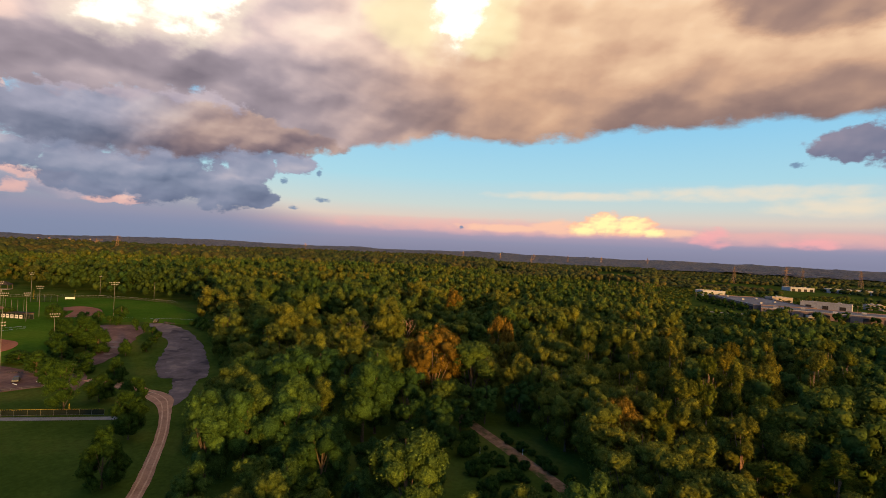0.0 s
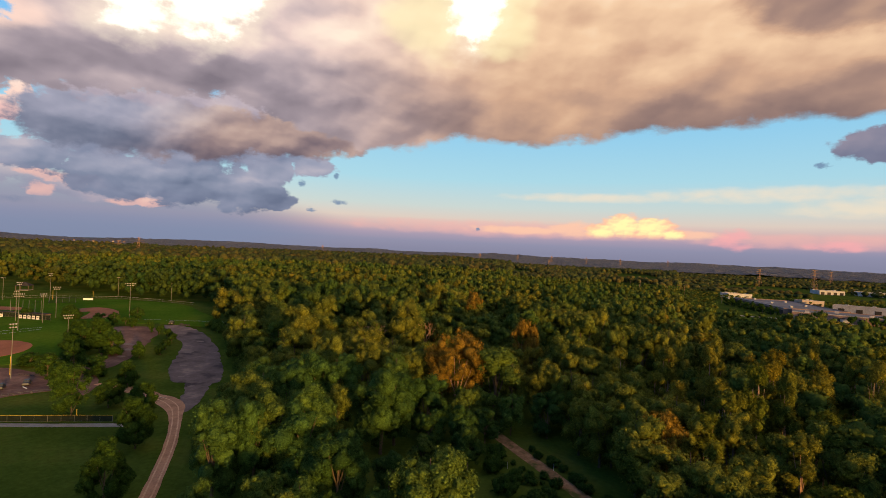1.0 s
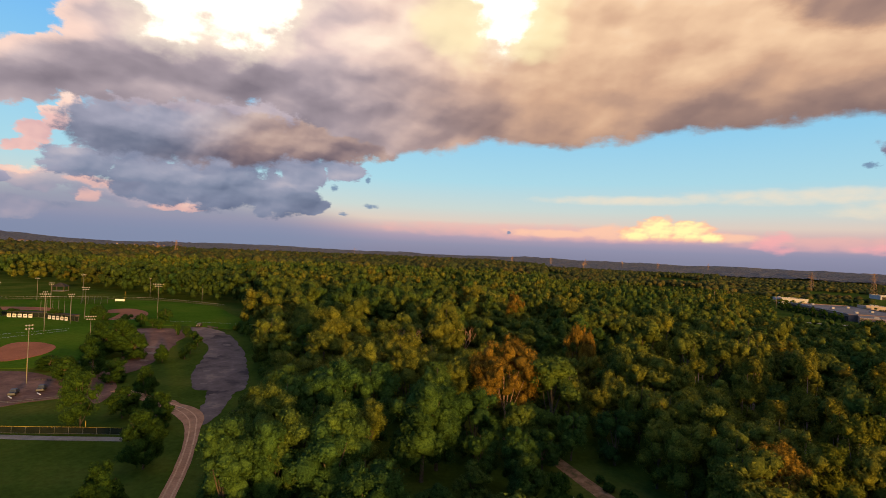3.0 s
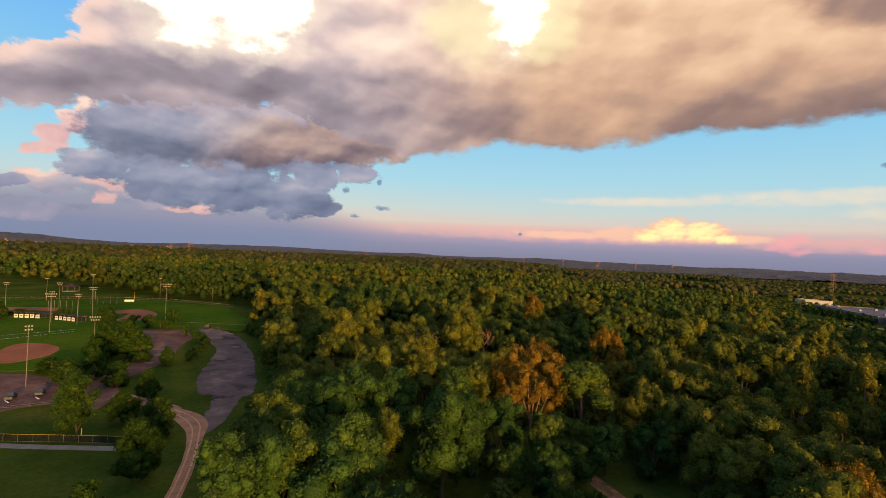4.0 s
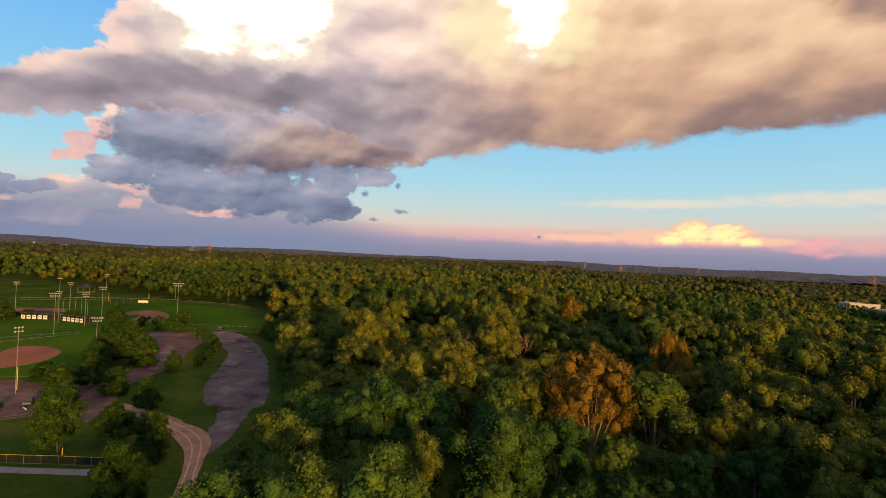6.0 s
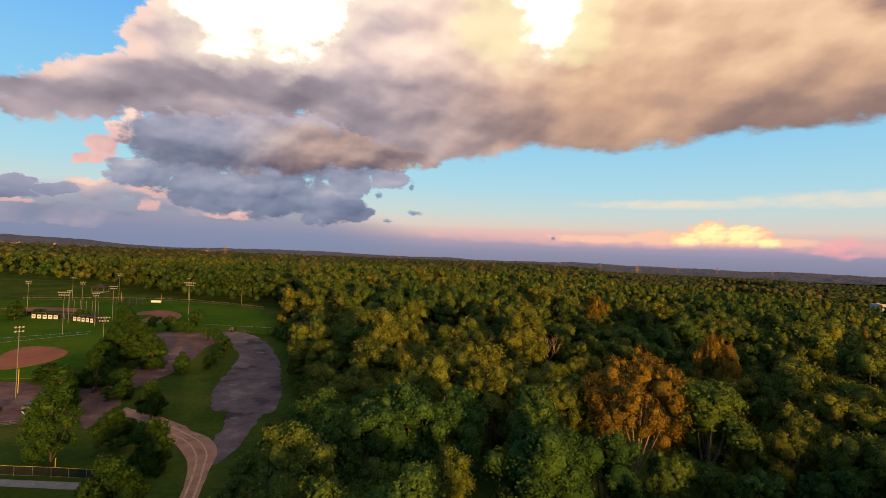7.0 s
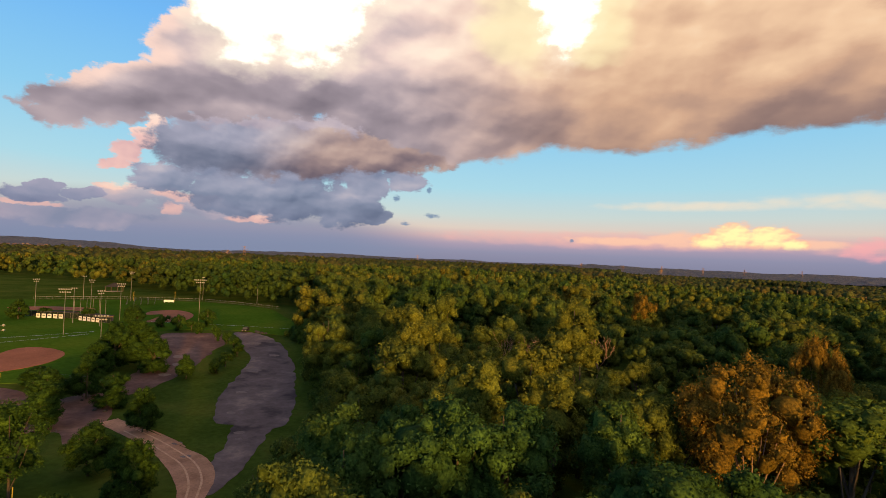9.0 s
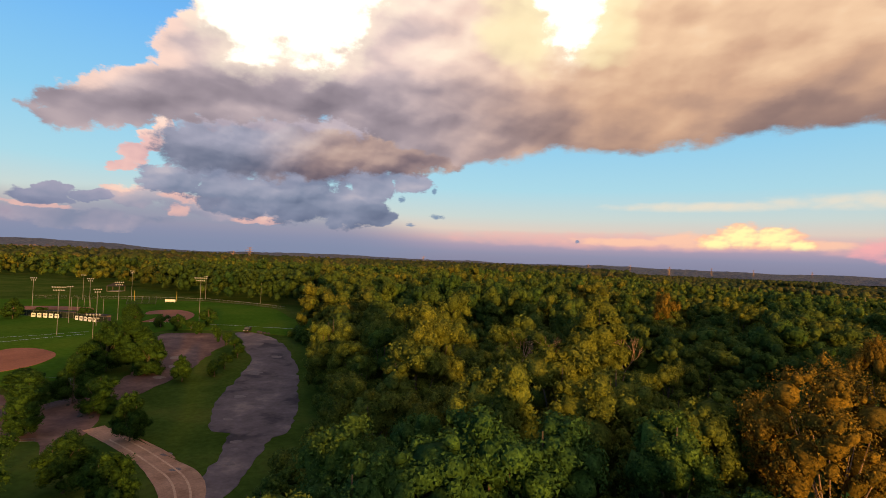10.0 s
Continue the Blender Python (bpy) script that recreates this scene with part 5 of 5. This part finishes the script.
def rock(x, y, r, seed, label, group):
    bm = bmesh.new()
    bmesh.ops.create_icosphere(bm, subdivisions=2, radius=r)
    for v in bm.verts:
        v.co *= 1 + 0.35 * noise.noise(v.co / r * 1.2 + Vector((seed, 0, 0)))
        v.co.z *= 0.75
    ob = part("boulder", bm, M_ROCK)
    ob.location = (x, y, ground_z(x, y) + 0.35 * r)
    tagged(ob, label, "boulder", group)


for k in range(4):
    rock(-139 + k * 1.5 + rng.uniform(-0.5, 0.5), 258.5 - k * 0.6 + rng.uniform(-0.8, 0.8), rng.uniform(0.4, 0.8), k, "dark boulder in a heap at the lot's end", "boulders at the lot")
for k in range(7):
    rock(-122 + rng.uniform(-8, 8), 170 + rng.uniform(-4, 8), rng.uniform(0.25, 0.5), 20 + k, "grey boulder along the car park", "boulders at the car park")


def sign(x, y, turn):
    ob = empty("sign", pose(x, y, ground_z(x, y), 0, 0, turn), "small dark roadside sign with two white panels", "sign")
    bm = bmesh.new()
    tube(bm, [(0, 0, -0.2), (0, 0, 2.3)], [0.05, 0.05], 6)
    part("post", bm, M_STEEL, ob)
    for z in (1.95, 1.3):
        bm = bmesh.new()
        box(bm, (0.9, 0.05, 0.5), (0, -0.07, z))
        bmesh.ops.bevel(bm, geom=bm.edges[:], offset=0.015, segments=1, affect="EDGES")
        part("panel", bm, M_WHITE, ob)


sign(-66.5, 147.0, 0)

# ---- works buildings, pylons and houses in the distance ----


def warehouse(x, y, turn, wide, deep, high, wall, doors, label):
    """A long flat-roofed hall: walls, parapet, roof, loading doors, roof units. Its front runs along x from the given corner."""
    ob = empty("warehouse", pose(x, y, ground_z(x, y), 0, 0, turn), label, "warehouse", "works buildings")
    bm = bmesh.new()
    for size, at in (((wide, 0.3, high), (wide / 2, 0.15, high / 2)), ((wide, 0.3, high), (wide / 2, deep - 0.15, high / 2)), ((0.3, deep - 0.6, high), (0.15, deep / 2, high / 2)), ((0.3, deep - 0.6, high), (wide - 0.15, deep / 2, high / 2))):
        box(bm, size, at)
    part("wall", bm, wall, ob)
    bm = bmesh.new()
    box(bm, (wide - 0.62, deep - 0.62, 0.3), (wide / 2, deep / 2, high - 0.75))
    part("roof", bm, M_ROOF, ob)
    bm = bmesh.new()
    box(bm, (wide + 0.2, 0.5, 0.5), (wide / 2, 0.1, high + 0.2))
    part("coping", bm, M_METAL_WHITE, ob)
    for k in range(doors):
        bm = bmesh.new()
        box(bm, (5.2, 0.12, 4.2), ((k + 0.5) * wide / doors, -0.07, 2.1))
        part("loading_door", bm, M_DARK, ob)
    for k in range(max(2, int(wide / 22))):
        bm = bmesh.new()
        box(bm, (3.2, 2.4, 1.6), ((k + 0.5) * 22 % wide, deep * (0.3 + 0.4 * (k % 2)), high + 0.2))
        bmesh.ops.bevel(bm, geom=bm.edges[:], offset=0.1, segments=1, affect="EDGES")
        part("roof_unit", bm, M_METAL_WHITE, ob)


warehouse(291, 463, -32, 150, 44, 6.2, M_BRICK, 11, "long mauve brick warehouse with flat roof and dark doors")
warehouse(325, 619, -99.5, 124, 56, 6.0, M_BRICK, 22, "long grey-roofed works hall with a row of dark bays")
warehouse(392, 556, -42, 44, 18, 7.2, M_METAL_WHITE, 3, "white metal hall behind the brick warehouse")
warehouse(346.6, 676, -5, 29, 24, 7.0, M_SHED, 0, "white metal shed beside the woods")
warehouse(350, 890, -8, 20, 12, 6.0, M_SHED, 0, "small white shed among far trees")
warehouse(604, 882, -8, 38, 30, 6.5, M_SHED, 4, "white hall in the far industrial estate")
warehouse(665, 878, -26, 62, 30, 7.0, M_SHED, 4, "white hall in the far industrial estate")
warehouse(387, 596, -11, 22, 20, 7.5, M_STUCCO, 2, "cream hall with low roof among warehouses")
warehouse(470, 560, -20, 26, 16, 6.0, M_STUCCO, 2, "cream hall with low roof among warehouses")


def pylon(x, y, height):
    """A lattice pylon: four tapering legs, bracing, three crossarms."""
    ob = empty("pylon", pose(x, y, ground_z(x, y), 0, 0, 20), "rust-tinted steel lattice power pylon above the woods", "pylon", "power pylons")
    bm = bmesh.new()
    r0, r1 = height * 0.10, height * 0.022
    def leg(k, z):
        r = r0 + (r1 - r0) * min(1, z / (height * 0.9))
        return (r * (1 if k in (0, 3) else -1), r * (1 if k < 2 else -1), z)
    for k in range(4):
        tube(bm, [leg(k, -0.5), leg(k, height)], [0.24, 0.15], 4)
        for i in range(8):
            a, b = height * i / 8, height * (i + 1) / 8
            tube(bm, [leg(k, a), leg((k + 1) % 4, b)], [0.10, 0.10], 4)
            tube(bm, [leg((k + 1) % 4, a), leg(k, b)], [0.10, 0.10], 4)
    part("lattice", bm, M_RUST_STEEL, ob)
    for z, w in ((0.72, 0.30), (0.84, 0.24), (0.96, 0.18)):
        bm = bmesh.new()
        tube(bm, [(-height * w, 0, height * z), (0, 0, height * z + 1), (height * w, 0, height * z)], [0.15, 0.5, 0.15], 4)
        part("crossarm", bm, M_RUST_STEEL, ob)


for x, y, h in [(608, 1062, 36), (639, 947, 40), (919, 1299, 34), (837, 1018, 38), (-895, 1316, 32), (-738, 1155, 42), (-588, 2177, 40), (1009, 2510, 40), (260, 2300, 38), (420, 2350, 38), (90, 2250, 36), (560, 2280, 38), (330, 1900, 32), (700, 2250, 36)]:
    pylon(x, y, h)


def power_cables(a, b, height, label="thin sagging power cables between two pylons"):
    """Three cables on each side between two pylons."""
    ob = empty("power_line", pose(0, 0, 0), label, "power line", "power lines")
    a, b = Vector((a[0], a[1], ground_z(*a) + height)), Vector((b[0], b[1], ground_z(*b) + height))
    side = Vector((math.cos(radians(20)), math.sin(radians(20)), 0))
    for z, w in ((0.72, 0.30), (0.84, 0.24), (0.96, 0.18)):
        for sign_ in (-1, 1):
            off = side * (sign_ * w * height) + Vector((0, 0, (z - 1) * height))
            bm = bmesh.new()
            tube(bm, [a.lerp(b, k / 12) + off - Vector((0, 0, 6.0 * 4 * (k / 12) * (1 - k / 12))) for k in range(13)], [0.07] * 13, 4)
            part("cable", bm, M_DARK, ob)


power_cables((-895, 1316), (-738, 1155), 36)
power_cables((-738, 1155), (-600, 1010), 36)
power_cables((608, 1062), (639, 947), 38)
power_cables((639, 947), (837, 1018), 38)


def house(x, y, turn, size):
    ob = empty("house", pose(x, y, ground_z(x, y) + 6, 0, 0, turn), "distant pale house with brown gabled roof", "house", "houses on the hill")
    bm = bmesh.new()
    box(bm, (size, size * 0.7, 8.5), (0, 0, 1.7))
    part("wall", bm, M_STUCCO, ob)
    bm = bmesh.new()
    for v in box(bm, (size * 1.1, size * 0.8, 3.0), (0, 0, 7.4)):
        if v.co.z > 7:
            v.co.y *= 0.05
    part("roof", bm, M_TILE, ob)


for k in range(64):
    a, r = radians(rng.uniform(-60, -44) if k < 56 else rng.uniform(-39, -33)), rng.uniform(2300, 3000)
    house(r * math.sin(a), r * math.cos(a), rng.uniform(0, 180), rng.uniform(9, 14) if k < 56 else 8.0)


def dead_tree(x, y, height, seed):
    """A bare tree with forking limbs."""
    g = np.random.default_rng(seed)
    bm = bmesh.new()
    def grow(q, way, length, r, depth):
        mid = q + way * length * 0.5 + Vector(g.normal(0, 0.05, 3)) * length
        end = q + way * length
        tube(bm, [q, mid, end], [r, r * 0.82, r * 0.6], 5)
        if depth:
            for _ in range(3):
                w = (way + Vector(g.normal(0, 0.42, 3)) + Vector((0, 0, 0.15))).normalized()
                grow(end - way * length * 0.12 * float(g.uniform(0, 1)), w, length * float(g.uniform(0.55, 0.8)), r * 0.55, depth - 1)
    grow(Vector((0, 0, -0.3)), Vector((0.05, 0, 1)).normalized(), height * 0.42, height * 0.016, 4)
    ob = part("dead_tree", bm, M_PALE_BARK)
    ob.location = (x, y, ground_z(x, y))
    tagged(ob, "bare dead tree with pale forking limbs", "dead tree", "bare trees")


dead_tree(-38, 205, 17, 1)
dead_tree(-34, 206, 16, 2)
dead_tree(52, 172, 12, 3)
dead_tree(-14, 216, 18, 4)


# ---- small things by the car park and the diamond ----
for k, (x, y, turn) in enumerate([(-132.5, 150.5, -30), (-128.4, 155.0, -30), (-123.6, 158.2, -30), (-136, 147, -30)]):
    bm = bmesh.new()
    box(bm, (2.6, 0.3, 0.18), (0, 0, 0.09))
    bmesh.ops.bevel(bm, geom=bm.edges[:], offset=0.05, segments=1, affect="EDGES")
    stop = part("wheel_stop", bm, M_WHITE)
    stop.matrix_basis = pose(x, y, ground_z(x, y) + 0.05, 0, 0, turn)
    tagged(stop, "pale concrete wheel stop on the gravel", "wheel stop", "wheel stops")
for k in range(12):
    rock(-140.5 + k * 0.75, 166.5 + k * 0.12 + rng.uniform(-0.3, 0.3), rng.uniform(0.22, 0.38), 40 + k, "small pale stone edging the car park", "edging stones")
fence("lot_rail", [(-138, 141.5), (-126.5, 147.5), (-121, 152.5), (-115, 155.2)], 0.55, "low steel rail along the gravel car park", None, False, 2.5)


def backstop(x, y, turn):
    """Tall poles with cables and a dark net behind home plate."""
    ob = empty("backstop", pose(x, y, ground_z(x, y), 0, 0, turn), "tall dark netted backstop behind home plate", "backstop")
    for k in range(6):
        bm = bmesh.new()
        tube(bm, [(-7.5 + 3 * k, 0, -0.2), (-7.5 + 3 * k, 0, 8.0)], [0.09, 0.07], 6)
        part("post", bm, M_STEEL, ob)
    for z in np.arange(0.3, 8.0, 0.55):
        bm = bmesh.new()
        tube(bm, [(-7.5, 0, float(z)), (7.5, 0, float(z))], [0.022, 0.022], 4)
        part("cable", bm, M_DARKMESH, ob)


backstop(-222, 262, 5)


def utility_pole(x, y):
    ob = empty("utility_pole", pose(x, y, ground_z(x, y), 0, 0, 30), "weathered wooden utility pole with crossarm", "pole", "utility poles")
    bm = bmesh.new()
    tube(bm, [(0, 0, -0.3), (0, 0, 13)], [0.22, 0.14], 6)
    part("pole", bm, M_PALE_BARK, ob)
    bm = bmesh.new()
    box(bm, (2.6, 0.14, 0.14), (0, 0, 12.2))
    part("crossarm", bm, M_PALE_BARK, ob)


for x, y in ((238, 690), (262, 660), (300, 600), (250, 760), (310, 720), (420, 430), (480, 405), (365, 446), (205, 830), (285, 820)):
    utility_pole(x, y)


def box_truck(x, y, turn):
    ob = empty("box_truck", pose(x, y, ground_z(x, y) + 0.08, 0, 0, turn), "white box truck on the works road", "truck")
    for name, size, at, mat in (("box", (5.2, 2.3, 2.5), (-0.9, 0, 2.0), M_SHED), ("cab", (1.7, 2.1, 1.9), (2.65, 0, 1.55), M_SHED), ("windscreen", (0.06, 1.8, 0.7), (3.53, 0, 2.0), M_GLASS), ("chassis", (6.8, 1.0, 0.25), (0, 0, 0.65), M_DARK)):
        bm = bmesh.new()
        box(bm, size, at)
        bmesh.ops.bevel(bm, geom=bm.edges[:], offset=min(size) * 0.06, segments=1, affect="EDGES")
        part(name, bm, mat, ob)
    for sx in (-2.2, 2.5):
        for sy in (-0.95, 0.95):
            bm = bmesh.new()
            bmesh.ops.create_cone(bm, cap_ends=True, segments=12, radius1=0.45, radius2=0.45, depth=0.28, matrix=pose(sx, sy, 0.45, 90, 0, 0))
            part("wheel", bm, M_TYRE, ob)


box_truck(322, 443, -22)
